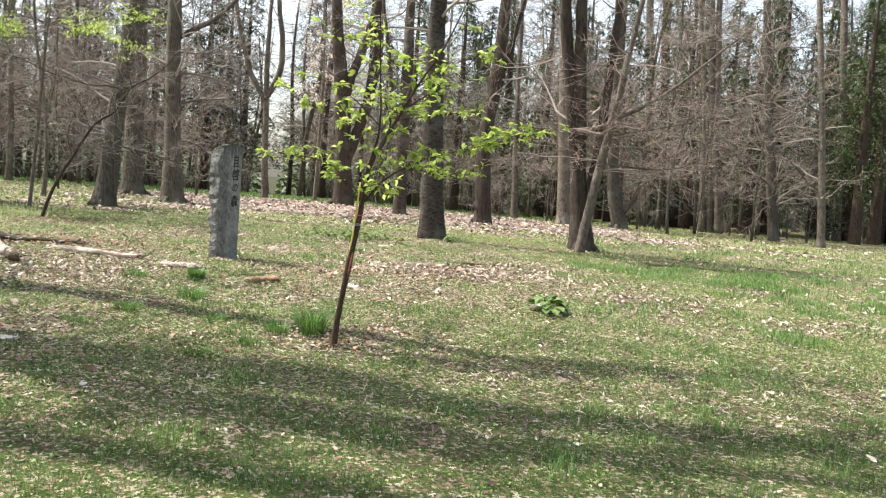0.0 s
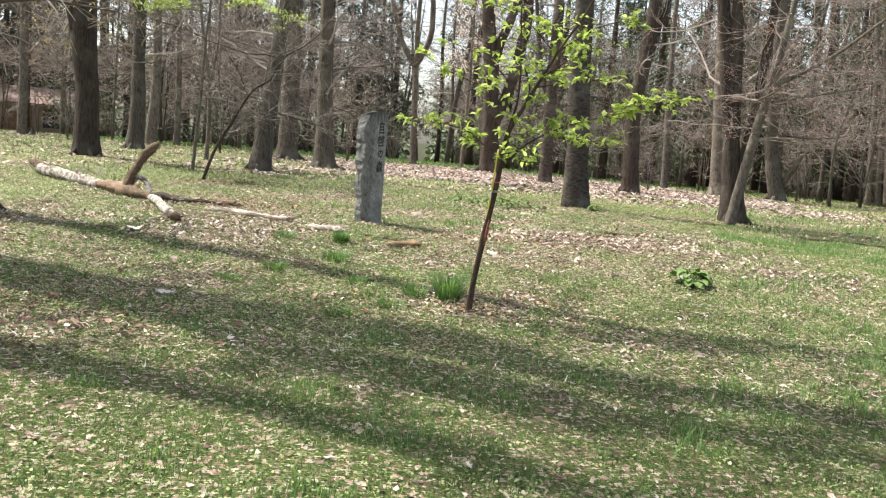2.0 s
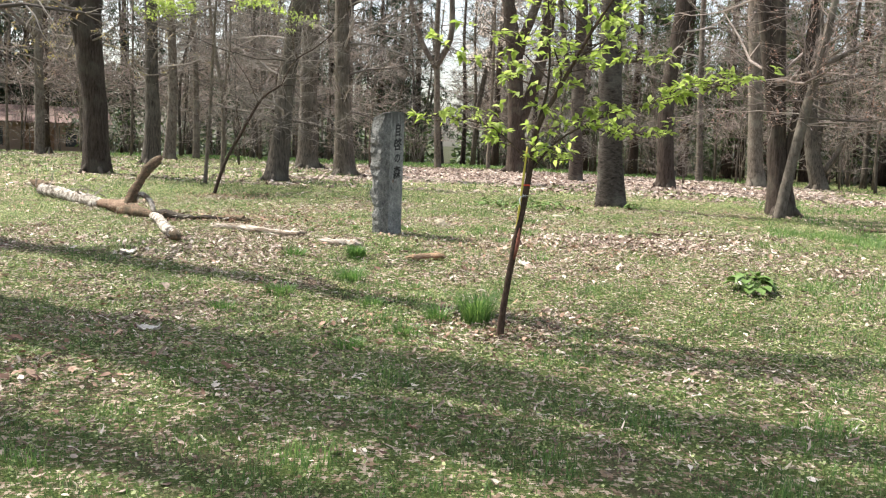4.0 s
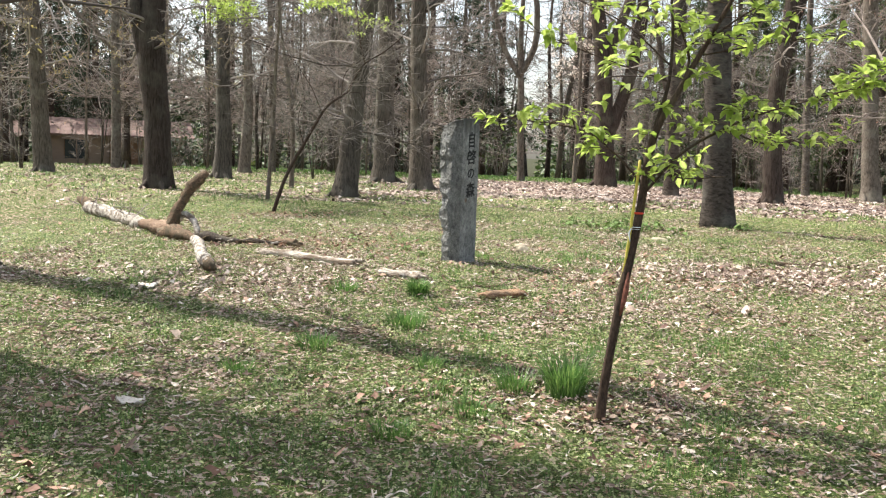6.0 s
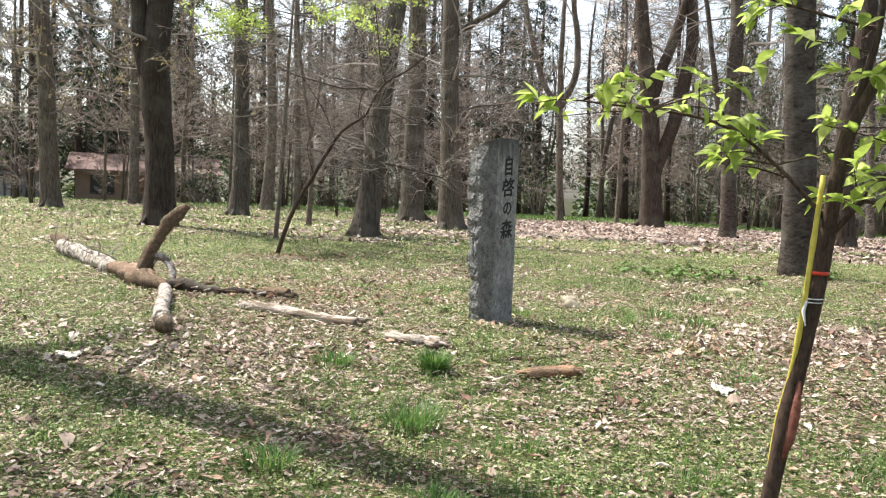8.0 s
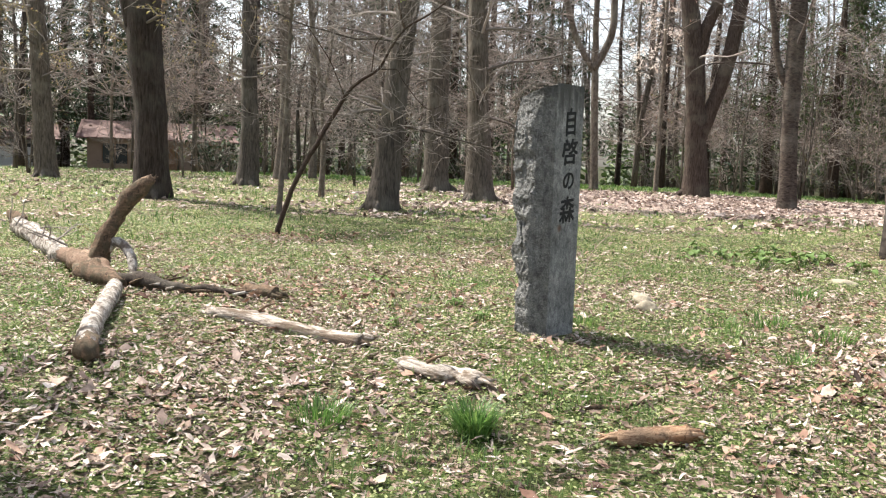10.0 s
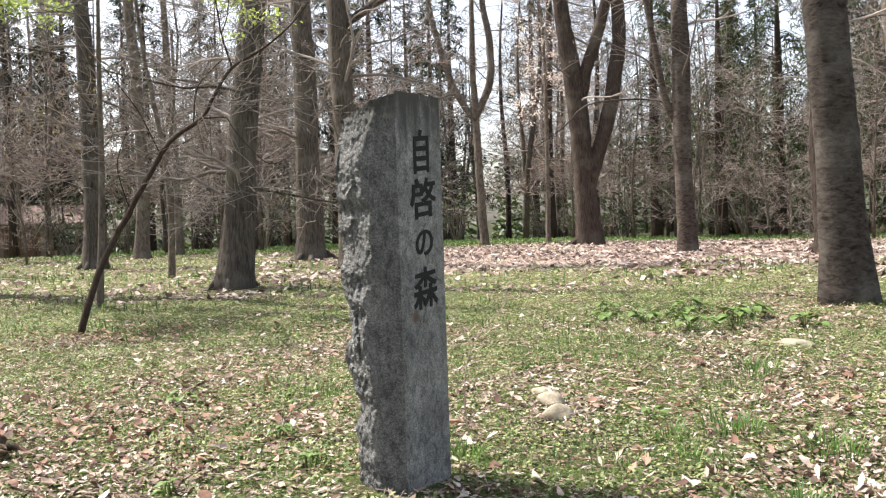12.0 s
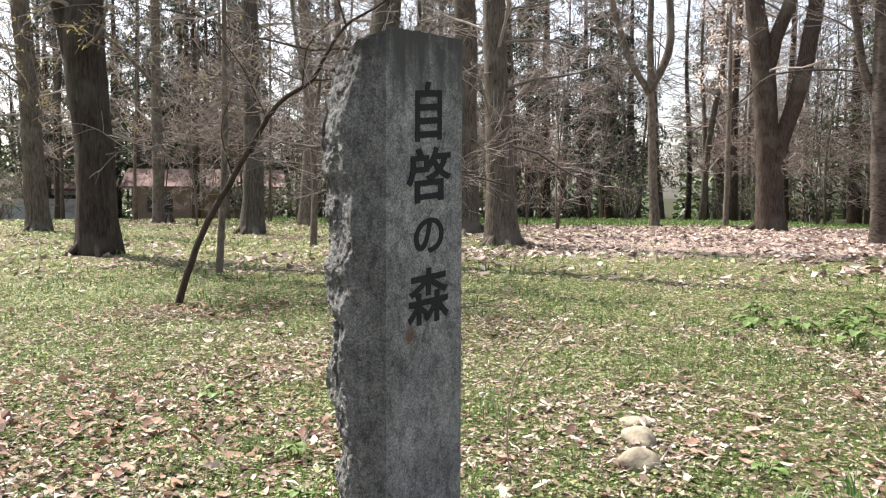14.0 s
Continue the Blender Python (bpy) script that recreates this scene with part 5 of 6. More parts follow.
def block_wall(x, y, turn, length):
    z = float(ground_z(x, y))
    root = thing("garden_wall", x, y, z - 0.1, "pale grey garden wall in long panels behind the trees", "wall")
    root.rotation_euler = (0, 0, radians(turn))
    n = int(length / 2)
    for k in range(n):
        p = part("panel", box(1.9, 0.1, 1.5), FENCE, root)
        p.location = (-length / 2 + 2 * k + 1, 0, 0)
        p = part("post", box(0.12, 0.16, 1.62), FENCE, root)
        p.location = (-length / 2 + 2 * k, 0, 0)
        p = part("coping", box(1.9, 0.18, 0.07), FENCE, root)
        p.location = (-length / 2 + 2 * k + 1, 0, 1.504)


block_wall(-34.5, 44.5, 34, 8)


# ---- logs and fallen sticks ----
def lumpy(line, sides, rng, rough=0.07, cap=True):
    b = Buf()
    tube(b, line[:, :3], line[:, 3], sides, rough, rng, cap)
    return b.mesh("wood")


def fallen_trunk():
    rng = np.random.RandomState(8)
    x, y = -4.4, 1.45
    root = thing("fallen_log", x, y, float(ground_z(x, y)), "weathered peeled log with a broken upright limb on grass", "log")

    def lie(pts):
        line = spline(pts, 0.06)
        line[:, 2] += ground_z(x + line[:, 0], y + line[:, 1]) - ground_z(x, y)
        return line
    def gnarled(line, sides, amount, seed):
        """A limb with lumps, grooves along the grain and torn ends."""
        b = Buf()
        tube(b, line[:, :3], line[:, 3], sides, 0.06, rng, True)
        v = np.concatenate(b.v)
        axis_pts = np.repeat(line[:, :3], sides, 0)
        for k in range(len(axis_pts)):
            out = v[k] - axis_pts[k]
            c = Vector(v[k])
            m = 1 + amount * (noise.fractal(c * 6 + Vector((seed, 0, 0)), 0.8, 2.0, 4) + 0.5 * noise.noise(c * 17))
            v[k] = axis_pts[k] + out * max(0.3, m)
        b.v = [v]
        return b.mesh("wood")

    bole = lie([(-0.62, 0.6, 0.1, 0.07), (-0.8, 0.75, 0.1, 0.09), (-1.36, 1.5, 0.11, 0.1), (-2.0, 2.3, 0.12, 0.105), (-2.45, 2.8, 0.12, 0.1)])
    part("bole", gnarled(bole, 18, 0.22, 1.0), LOG_PALE, root, "pale barkless trunk")
    torn = lie([(-0.95, 0.95, 0.08, 0.06), (-0.5, 0.42, 0.1, 0.085), (-0.2, 0.12, 0.1, 0.1), (0.06, -0.12, 0.09, 0.1), (0.3, -0.42, 0.07, 0.075), (0.42, -0.56, 0.05, 0.04)])
    part("bole", gnarled(torn, 18, 0.4, 4.0), LOG_ORANGE, root, "torn orange-brown heartwood")
    rot = lie([(-0.12, 0.0, 0.06, 0.06), (0.1, -0.2, 0.09, 0.1), (0.36, -0.45, 0.08, 0.085), (0.6, -0.62, 0.05, 0.04)])
    rot[:, 0] -= 0.05
    rot[:, 1] -= 0.07
    part("bole", gnarled(rot, 14, 0.5, 6.0), LOG_BROWN, root, "dark rotten wood at the fork")
    knob = lie([(-2.38, 2.75, 0.13, 0.1), (-2.6, 2.98, 0.18, 0.085), (-2.78, 3.12, 0.24, 0.03)])
    part("limb", gnarled(knob, 12, 0.5, 2.0), LOG_BROWN, root, "torn dark end of the trunk")
    stub = spline([(-0.08, 0.05, 0.04, 0.125), (-0.02, 0.07, 0.25, 0.09), (0.09, 0.11, 0.5, 0.075), (0.2, 0.14, 0.7, 0.072), (0.31, 0.18, 0.84, 0.075), (0.44, 0.21, 0.95, 0.04)], 0.035)
    part("limb", gnarled(stub, 16, 0.3, 3.0), LOG_BROWN, root, "broken upright limb with torn brown top")
    for k in range(12):
        a = rng.uniform(0, 6.28)
        c = np.array([0.36 + 0.04 * math.cos(a), 0.2 + 0.04 * math.sin(a), 0.88])
        b = Buf()
        tube(b, [c, c + (0.04, 0, 0.03), c + (0.1 * rng.rand() + 0.04, 0, 0.03 + 0.08 * rng.rand())], [0.02, 0.013, 0.003], 5)
        part("splinter", b.mesh("splinter"), LOG_ORANGE, root)
    arm = spline([(0.03, 0.1, 0.22, 0.04), (0.12, 0.09, 0.33, 0.045), (0.24, 0.04, 0.3, 0.045), (0.36, -0.06, 0.17, 0.042), (0.43, -0.17, 0.02, 0.036), (0.45, -0.22, -0.05, 0.03)], 0.04)
    part("limb", gnarled(arm, 12, 0.2, 5.0), LOG_PALE, root, "arched bare limb")
    front = lie([(0.56, -0.84, 0.08, 0.04), (0.64, -1.0, 0.09, 0.062), (0.88, -1.6, 0.08, 0.066), (1.07, -2.18, 0.08, 0.068), (1.3, -2.75, 0.08, 0.07), (1.42, -2.98, 0.08, 0.06)])
    part("limb", gnarled(front, 14, 0.22, 7.0), LOG_PALE, root, "peeled pale limb with dark patches")
    tip = lie([(1.36, -2.88, 0.08, 0.066), (1.43, -3.02, 0.08, 0.064), (1.47, -3.1, 0.07, 0.03)])
    part("limb", gnarled(tip, 12, 0.5, 8.0), LOG_BROWN, root, "torn reddish end of the limb")
    side = lie([(0.4, -0.45, 0.05, 0.05), (0.7, -0.6, 0.08, 0.06), (1.0, -0.72, 0.05, 0.05), (1.3, -0.85, 0.05, 0.04), (1.75, -1.0, 0.06, 0.025)])
    part("limb", gnarled(side, 10, 0.6, 9.0), BARK_DARK, root, "dark mossy side limb")
    for k in range(16):
        c = np.array([rng.uniform(0.45, 1.7), 0, 0.06])
        c[1] = -0.38 - 0.36 * c[0] + rng.normal(0, 0.1)
        c[2] += float(ground_z(x + c[0], y + c[1]) - ground_z(x, y))
        e = rng.normal(0, 0.06, 3) * (1, 1, 0.25) + (0, 0, 0.01)
        b = Buf()
        tube(b, [c, c + e, c + 2 * e], [0.012, 0.014, 0.005], 5, 0.1, rng, True)
        part("splinter", b.mesh("splinter"), LOG_BROWN if k % 3 else LOG_PALE, root)
    for k in range(14):
        u = rng.rand()
        p = np.array([-2.4 * u - 0.2, 2.8 * u + rng.normal(0, 0.05), 0.24])
        b = Buf()
        grow(b, p, rng.normal(0, 1, 3) + (0, 0, 1.0), rng.uniform(0.15, 0.5), 0.012, 1, rng)
        part("twig", b.mesh("twig"), TWIG, root)


fallen_trunk()


def stick(name, label, a, b, r0, r1, mat, seed, bend=0.03, sides=11):
    """A fallen piece of wood lying from a to b."""
    rng = np.random.RandomState(seed)
    x, y = (a[0] + b[0]) / 2, (a[1] + b[1]) / 2
    root = thing(name, x, y, float(ground_z(x, y)), label, "fallen branch")
    d = np.array([b[0] - a[0], b[1] - a[1]])
    L = np.linalg.norm(d)
    root.rotation_euler = (0, 0, math.atan2(d[1], d[0]))
    pts = []
    for u in np.linspace(-0.5, 0.5, 7):
        px, py = x + d[0] * u, y + d[1] * u
        r = r0 + (r1 - r0) * (u + 0.5)
        pts.append((u * L, rng.normal(0, bend), float(ground_z(px, py) - ground_z(x, y)) + r * 0.75, r * rng.uniform(0.88, 1.1)))
    part("wood", lumpy(spline(pts, 0.05), sides, rng, 0.14), mat, root)
    # torn ends and a strip of hanging bark
    for e, s in ((pts[0], -1), (pts[-1], 1)):
        for k in range(4):
            bf = Buf()
            c = np.array(e[:3]) + rng.normal(0, e[3] * 0.4, 3)
            tube(bf, [c, c + (s * 0.05, 0, 0), c + (s * rng.uniform(0.06, 0.13), rng.normal(0, 0.02), rng.normal(0, 0.01))], [e[3] * 0.45, e[3] * 0.3, 0.002], 5)
            part("splinter", bf.mesh("splinter"), mat, root)
    if L > 0.6:
        bf = Buf()
        c = np.array(pts[2][:3]) + (0, 0, pts[2][3])
        tube(bf, [c, c + (0.06, 0.01, 0.04), c + (0.14, 0.02, 0.07)], [0.012, 0.01, 0.004], 5)
        part("knot", bf.mesh("knot"), LOG_BROWN, root)
    return root


stick("fallen_branch", "long pale barkless branch lying in the grass", (-2.72, -0.16), (-1.42, -0.82), 0.05, 0.055, STICK_PALE, 41)
stick("fallen_branch", "short pale branch with flaking bark on the grass", (-1.08, -1.36), (-0.58, -1.7), 0.05, 0.06, STICK_PALE, 42)
stick("fallen_branch", "short rotten orange-brown branch among leaves", (0.12, -2.38), (0.46, -2.3), 0.045, 0.055, STICK_ORANGE, 43, 0.015)
stick("fallen_branch", "thin broken stick among leaves", (-0.25, -1.72), (0.08, -1.85), 0.014, 0.01, LOG_BROWN, 44, 0.02, 6)
stick("fallen_branch", "thin broken stick among leaves", (0.02, -1.9), (0.35, -1.72), 0.02, 0.014, LOG_BROWN, 45, 0.02, 6)
stick("fallen_branch", "short dark log end in the grass", (-2.75, 0.75), (-2.45, 0.62), 0.06, 0.065, LOG_BROWN, 46, 0.01)
stick("fallen_branch", "dark stick lying on the leaf patch", (3.2, -0.2), (3.75, -1.0), 0.025, 0.015, LOG_BROWN, 47, 0.03, 7)
stick("fallen_branch", "thin dark stick lying on the leaf patch", (4.0, 0.9), (5.6, 0.3), 0.03, 0.015, LOG_BROWN, 48, 0.05, 7)
stick("fallen_branch", "dark fallen branch beneath the clump of stems", (8.6, 2.6), (10.0, 2.2), 0.03, 0.015, LOG_BROWN, 49, 0.05, 7)


# ---- stones, scraps ----
def fieldstone(x, y, w, d, h, seed):
    bm = bmesh.new()
    bmesh.ops.create_icosphere(bm, subdivisions=3, radius=1)
    for v in bm.verts:
        n = 1 + 0.28 * noise.noise(v.co * 1.1 + Vector((seed, 0, 0))) + 0.08 * noise.noise(v.co * 3.7 + Vector((0, seed, 0)))
        v.co = Vector((v.co.x * w * n / 2, v.co.y * d * n / 2, max(-0.4, v.co.z) * h * n))
    for f in bm.faces:
        f.smooth = True
    me = bpy.data.meshes.new("fieldstone")
    bm.to_mesh(me)
    bm.free()
    me.materials.append(FIELDSTONE)
    ob = new("fieldstone", me)
    ob.location = (x, y, float(ground_z(x, y)) + 0.01)
    ob.rotation_euler = (0, 0, seed)
    return tagged(ob, "pale weathered fieldstone half sunk in leaves", "stone", "stones in the grass")


for k, (x, y, w, d, h) in enumerate(((0.67, 0.98, 0.22, 0.2, 0.09), (0.68, 1.36, 0.24, 0.2, 0.08), (0.66, 1.72, 0.2, 0.2, 0.04), (3.0, 3.3, 0.4, 0.3, 0.05))):
    fieldstone(x, y, w * 0.92, d * 0.85, h * 0.85, 1.7 * k)


def scrap(name, label, x, y, w, d, seed, mat):
    rng = np.random.RandomState(seed)
    n = 7
    v = []
    for s in (0.006, 0.0):
        for i in range(n):
            for j in range(n):
                u, t = i / (n - 1) - 0.5, j / (n - 1) - 0.5
                r = 1 - 0.25 * abs(math.sin(3 * math.atan2(t, u) + seed)) * math.hypot(u, t) * 2
                v.append((u * w * r, t * d * r, s + 0.02 + 0.05 * noise.noise(Vector((u * 4 + seed, t * 4, 0))) + 0.06 * u * u))
    k = np.arange(n * n).reshape(n, n)
    top = np.stack([k[:-1, :-1], k[1:, :-1], k[1:, 1:], k[:-1, 1:]], -1).reshape(-1, 4)
    rim = np.concatenate([k[0, :], k[1:, -1], k[-1, -2::-1], k[-2:0:-1, 0]])
    nxt = np.roll(rim, -1)
    m = np_mesh(name, v, [top, top[:, ::-1] + n * n, np.stack([rim, nxt, nxt + n * n, rim + n * n], -1)])
    m.materials.append(mat)
    ob = new(name, m)
    ob.location = (x, y, float(ground_z(x, y)))
    ob.rotation_euler = (0, 0, seed)
    return tagged(ob, label, name.replace("_", " "))


scrap("bark_piece", "curled pale piece of bark lying on the lawn", -2.15, -6.07, 0.22, 0.11, 3, PAPER)
scrap("bark_piece", "large pale dry leaf or bark scrap in the grass", 1.5, -2.6, 0.26, 0.13, 5, PAPER)
scrap("bark_piece", "pale flake of bark in the grass", -3.3, -2.6, 0.2, 0.15, 7, PAPER)
scrap("bark_piece", "large pale dry leaf behind the leafy plant", 3.95, -3.4, 0.3, 0.2, 8, PAPER)


# ---- plants ----
def grass_tuft(x, y, r, h, count, seed, mat=GRASS_DARK, label="thick dark green tuft of grass"):
    rng = np.random.RandomState(seed)
    a = rng.uniform(0, 6.28, count)
    d = r * np.sqrt(rng.rand(count))
    base = np.stack([d * np.cos(a), d * np.sin(a), np.full(count, -0.01)], -1)
    L = h * rng.uniform(0.55, 1.1, count)[:, None]
    out = np.stack([np.cos(a + rng.normal(0, 0.6, count)), np.sin(a + rng.normal(0, 0.6, count)), np.zeros(count)], -1) * (0.25 + 0.9 * (d / r)[:, None])
    side = np.stack([-out[:, 1], out[:, 0], np.zeros(count)], -1)
    side /= np.linalg.norm(side, axis=1)[:, None]
    w = 0.003
    p1 = base + np.array([0, 0, 1]) * L * 0.5 + out * L * 0.15
    p2 = base + np.array([0, 0, 1]) * L * 0.86 + out * L * 0.42
    tip = base + np.array([0, 0, 1]) * L * 0.95 + out * L * 0.75
    v = np.stack([base - side * w, base + side * w, p1 - side * w, p1 + side * w, p2 - side * w * 0.7, p2 + side * w * 0.7, tip], 1).reshape(-1, 3)
    k = np.arange(count)[:, None] * 7
    me = np_mesh("grass_tuft", v, [np.concatenate([k + [[0, 1, 3, 2]], k + [[2, 3, 5, 4]]]), k + [[4, 5, 6]]])
    me.materials.append(mat)
    ob = new("grass_tuft", me)
    ob.location = (x, y, float(ground_z(x, y)))
    return tagged(ob, label, "grass tuft", "tufts of grass")


for k, (x, y, r, h, n) in enumerate(((0.63, -5.5, 0.16, 0.3, 420), (0.28, -5.4, 0.14, 0.26, 160), (-0.58, -2.4, 0.1, 0.19, 320), (-0.6, -3.75, 0.2, 0.26, 200), (-1.25, -4.55, 0.16, 0.2, 160), (-0.35, -4.9, 0.14, 0.18, 150),
                                     (0.0, -5.9, 0.15, 0.16, 160), (-0.5, -6.3, 0.15, 0.14, 140), (-1.7, -5.2, 0.16, 0.16, 140), (-1.35, -2.3, 0.16, 0.22, 160), (1.55, 0.6, 0.2, 0.2, 170), (1.9, 0.1, 0.2, 0.22, 170), (1.45, -0.6, 0.14, 0.18, 120),
                                     (2.3, 2.3, 0.25, 0.2, 200), (0.1, 0.25, 0.1, 0.18, 90), (-0.35, 0.3, 0.1, 0.14, 60), (1.2, 0.55, 0.14, 0.15, 110), (1.7, -2.2, 0.2, 0.18, 130), (-2.6, -4.3, 0.2, 0.13, 140), (0.1, -4.0, 0.12, 0.15, 110))):
    grass_tuft(x, y, r * 0.85, h * (0.95 if k in (0, 2) else 0.62), n if k < 10 else int(0.55 * n), 900 + k)


def broad_plant(x, y, size, count, seed, label, name="leafy_plant"):
    rng = np.random.RandomState(seed)
    root = thing(name, x, y, float(ground_z(x, y)), label, "plant")
    sb = Buf()
    for k in range(count):
        a = rng.uniform(0, 6.28)
        r = rng.uniform(0.1, 1.0)
        d = np.array([math.cos(a), math.sin(a), 0])
        side = np.array([-math.sin(a), math.cos(a), 0])
        up = np.array([0, 0, 1.0])
        s = size * rng.uniform(0.6, 1.0)
        foot = d * 0.03
        c = d * r * size * 0.9 + up * size * (0.95 - 0.55 * r) * rng.uniform(0.7, 1.2)
        tube(sb, [foot, (foot + c) / 2 + up * 0.02, c], [0.005, 0.004, 0.003], 4)
        rows = []
        for u, w in ((0, 0.03), (0.25, 0.3), (0.55, 0.34), (0.82, 0.2), (1, 0.01)):
            m = c + d * s * u * 0.8 + up * s * (0.18 * u - 0.38 * u * u)
            for q in (-1, -0.5, 0, 0.5, 1):
                rows.append(m + side * s * w * q + up * s * (0.1 * abs(q) * w * 3 + 0.02 * math.sin(7 * u + 3 * q + k)))
        v = np.array(rows)
        v = np.concatenate([v, v - (0, 0, 0.0025)])
        g = np.arange(25).reshape(5, 5)
        f = np.stack([g[:-1, :-1], g[1:, :-1], g[1:, 1:], g[:-1, 1:]], -1).reshape(-1, 4)
        part("leaf", np_mesh("leaf", v, [f, f[:, ::-1] + 25]), LEAF_PLANT, root)
    part("stalk", sb.mesh("stalk"), LEAF_PLANT, root, kind="stuff")


broad_plant(3.83, -3.85, 0.24, 34, 1, "clump of large glossy green leaves on the lawn")
for k, (x, y, s, n) in enumerate(((1.75, 5.0, 0.14, 12), (2.1, 4.8, 0.16, 12), (2.5, 4.9, 0.15, 12), (2.9, 4.4, 0.2, 14), (2.4, 4.2, 0.18, 12), (3.2, 4.9, 0.18, 12), (2.75, 5.5, 0.16, 10), (1.9, 5.6, 0.13, 10), (3.5, 4.2, 0.17, 10), (1.5, 4.4, 0.1, 8),
                                  (-1.3, -0.15, 0.08, 7), (-0.95, 0.9, 0.08, 7), (1.2, 1.0, 0.08, 6), (-1.8, 1.9, 0.09, 8), (4.85, 5.0, 0.14, 14), (-0.7, 0.25, 0.09, 7))):
    broad_plant(x, y, s, n, 50 + k, "low rounded green-leaved plant among fallen leaves", "ground_plant")


def dry_stem():
    rng = np.random.RandomState(4)
    x, y = 0.12, 0.62
    root = thing("dry_stalk", x, y, float(ground_z(x, y)), "thin curved pale dry stalk beside the stone", "dry stalk")
    b = Buf()
    line = spline([(0, 0, -0.03, 0.004), (-0.02, 0, 0.25, 0.004), (0.03, 0.02, 0.5, 0.0035), (0.2, 0.05, 0.7, 0.003), (0.24, 0.06, 0.82, 0.002)], 0.03)
    tube(b, line[:, :3], line[:, 3], 5, 0.05, rng)
    part("stalk", b.mesh("stalk"), LITTER_PALE, root)
    b = Buf()
    tube(b, [(-0.02, 0, 0.25), (-0.08, 0.02, 0.33), (-0.1, 0.02, 0.4)], [0.003, 0.002, 0.0015], 4)
    part("shoot", b.mesh("shoot"), LITTER_PALE, root)


dry_stem()
for k in range(12):
    r2 = np.random.RandomState(600 + k)
    b = Buf()
    cx, cy = -0.22 + r2.normal(0, 0.06), -0.36 + r2.normal(0, 0.03)
    a = r2.uniform(0, 6.28)
    d = np.array([math.cos(a), math.sin(a), 0.1])
    tube(b, [(0, 0, 0.02), d * 0.06 + (0, 0, 0.03), d * 0.14 + (0, 0, 0.015)], [0.002, 0.002, 0.001], 4)
    me = b.mesh("dry_grass_stalk")
    me.materials.append(LITTER_PALE)
    ob = new("dry_grass_stalk", me)
    ob.location = (cx, cy, float(ground_z(cx, cy)))
    tagged(ob, "pale dry grass stalk lying at the foot of the stone", "dry stalk", "dry stalks")


# ---- fallen leaves, grass and weeds over the ground ----
def value_noise(x, y, scale, seed):
    r = np.random.RandomState(seed)
    g = r.rand(128, 128)
    u, v = x / scale + 500.3, y / scale + 500.7
    i, j = np.floor(u).astype(int), np.floor(v).astype(int)
    f, h = u - i, v - j
    f, h = f * f * (3 - 2 * f), h * h * (3 - 2 * h)
    a = g[i % 128, j % 128] * (1 - f) + g[(i + 1) % 128, j % 128] * f
    b = g[i % 128, (j + 1) % 128] * (1 - f) + g[(i + 1) % 128, (j + 1) % 128] * f
    return a * (1 - h) + b * h


def green_cover(x, y):
    """0 where leaves lie thick, 1 where grass and weeds grow."""
    n = 0.45 * value_noise(x, y, 1.5, 1) + 0.35 * value_noise(x, y, 0.6, 2) + 0.2 * value_noise(x, y, 0.22, 3)
    lawn = 0.2 * step(-4.5, -8.5, y) + 0.1 * step(3, 6, x) * step(2, -4, y) + 0.05 * step(1, 5, y)
    bed = 0.3 * step(9, 14, y) * step(-4, 0, x) * step(17, 12, x) * step(30, 27, y)
    patch = 0.34 * np.exp(-(((x - 3.4) / 1.3) ** 2 + ((y + 0.3) / 0.9) ** 2)) + 0.14 * np.exp(-(((x + 2.5) / 2.0) ** 2 + ((y + 2.0) / 1.2) ** 2))
    patch = patch + 0.2 * np.exp(-(((x - 1.3) / 0.9) ** 2 + ((y - 0.7) / 0.6) ** 2)) + 0.3 * np.exp(-(((x + 3.4) / 0.9) ** 2 + ((y + 7.6) / 0.9) ** 2)) + 0.2 * np.exp(-(((x - 0.5) / 0.8) ** 2 + ((y + 5.7) / 0.5) ** 2))
    strip = 0.3 * step(28, 30, y) * step(50, 44, y)
    return np.clip((n - 0.355 + lawn + strip - bed - patch) / 0.22, 0, 1)


def spread(count, x0, x1, y0, y1, rng, chance):
    x, y = rng.uniform(x0, x1, count), rng.uniform(y0, y1, count)
    # thinner to both sides of the glade and behind the start of the walk
    open_ground = (x > -0.64 * (y + 13.6) - 0.6) & (x < 0.9 * (y + 15) + 0.3) & (y > -12)
    ok = rng.rand(count) < chance(x, y) * np.where(open_ground, 1.0, 0.18)
    # nothing grows through the stone
    ok &= np.hypot(x + 0.24, y + 0.05) > 0.26
    return x[ok], y[ok]


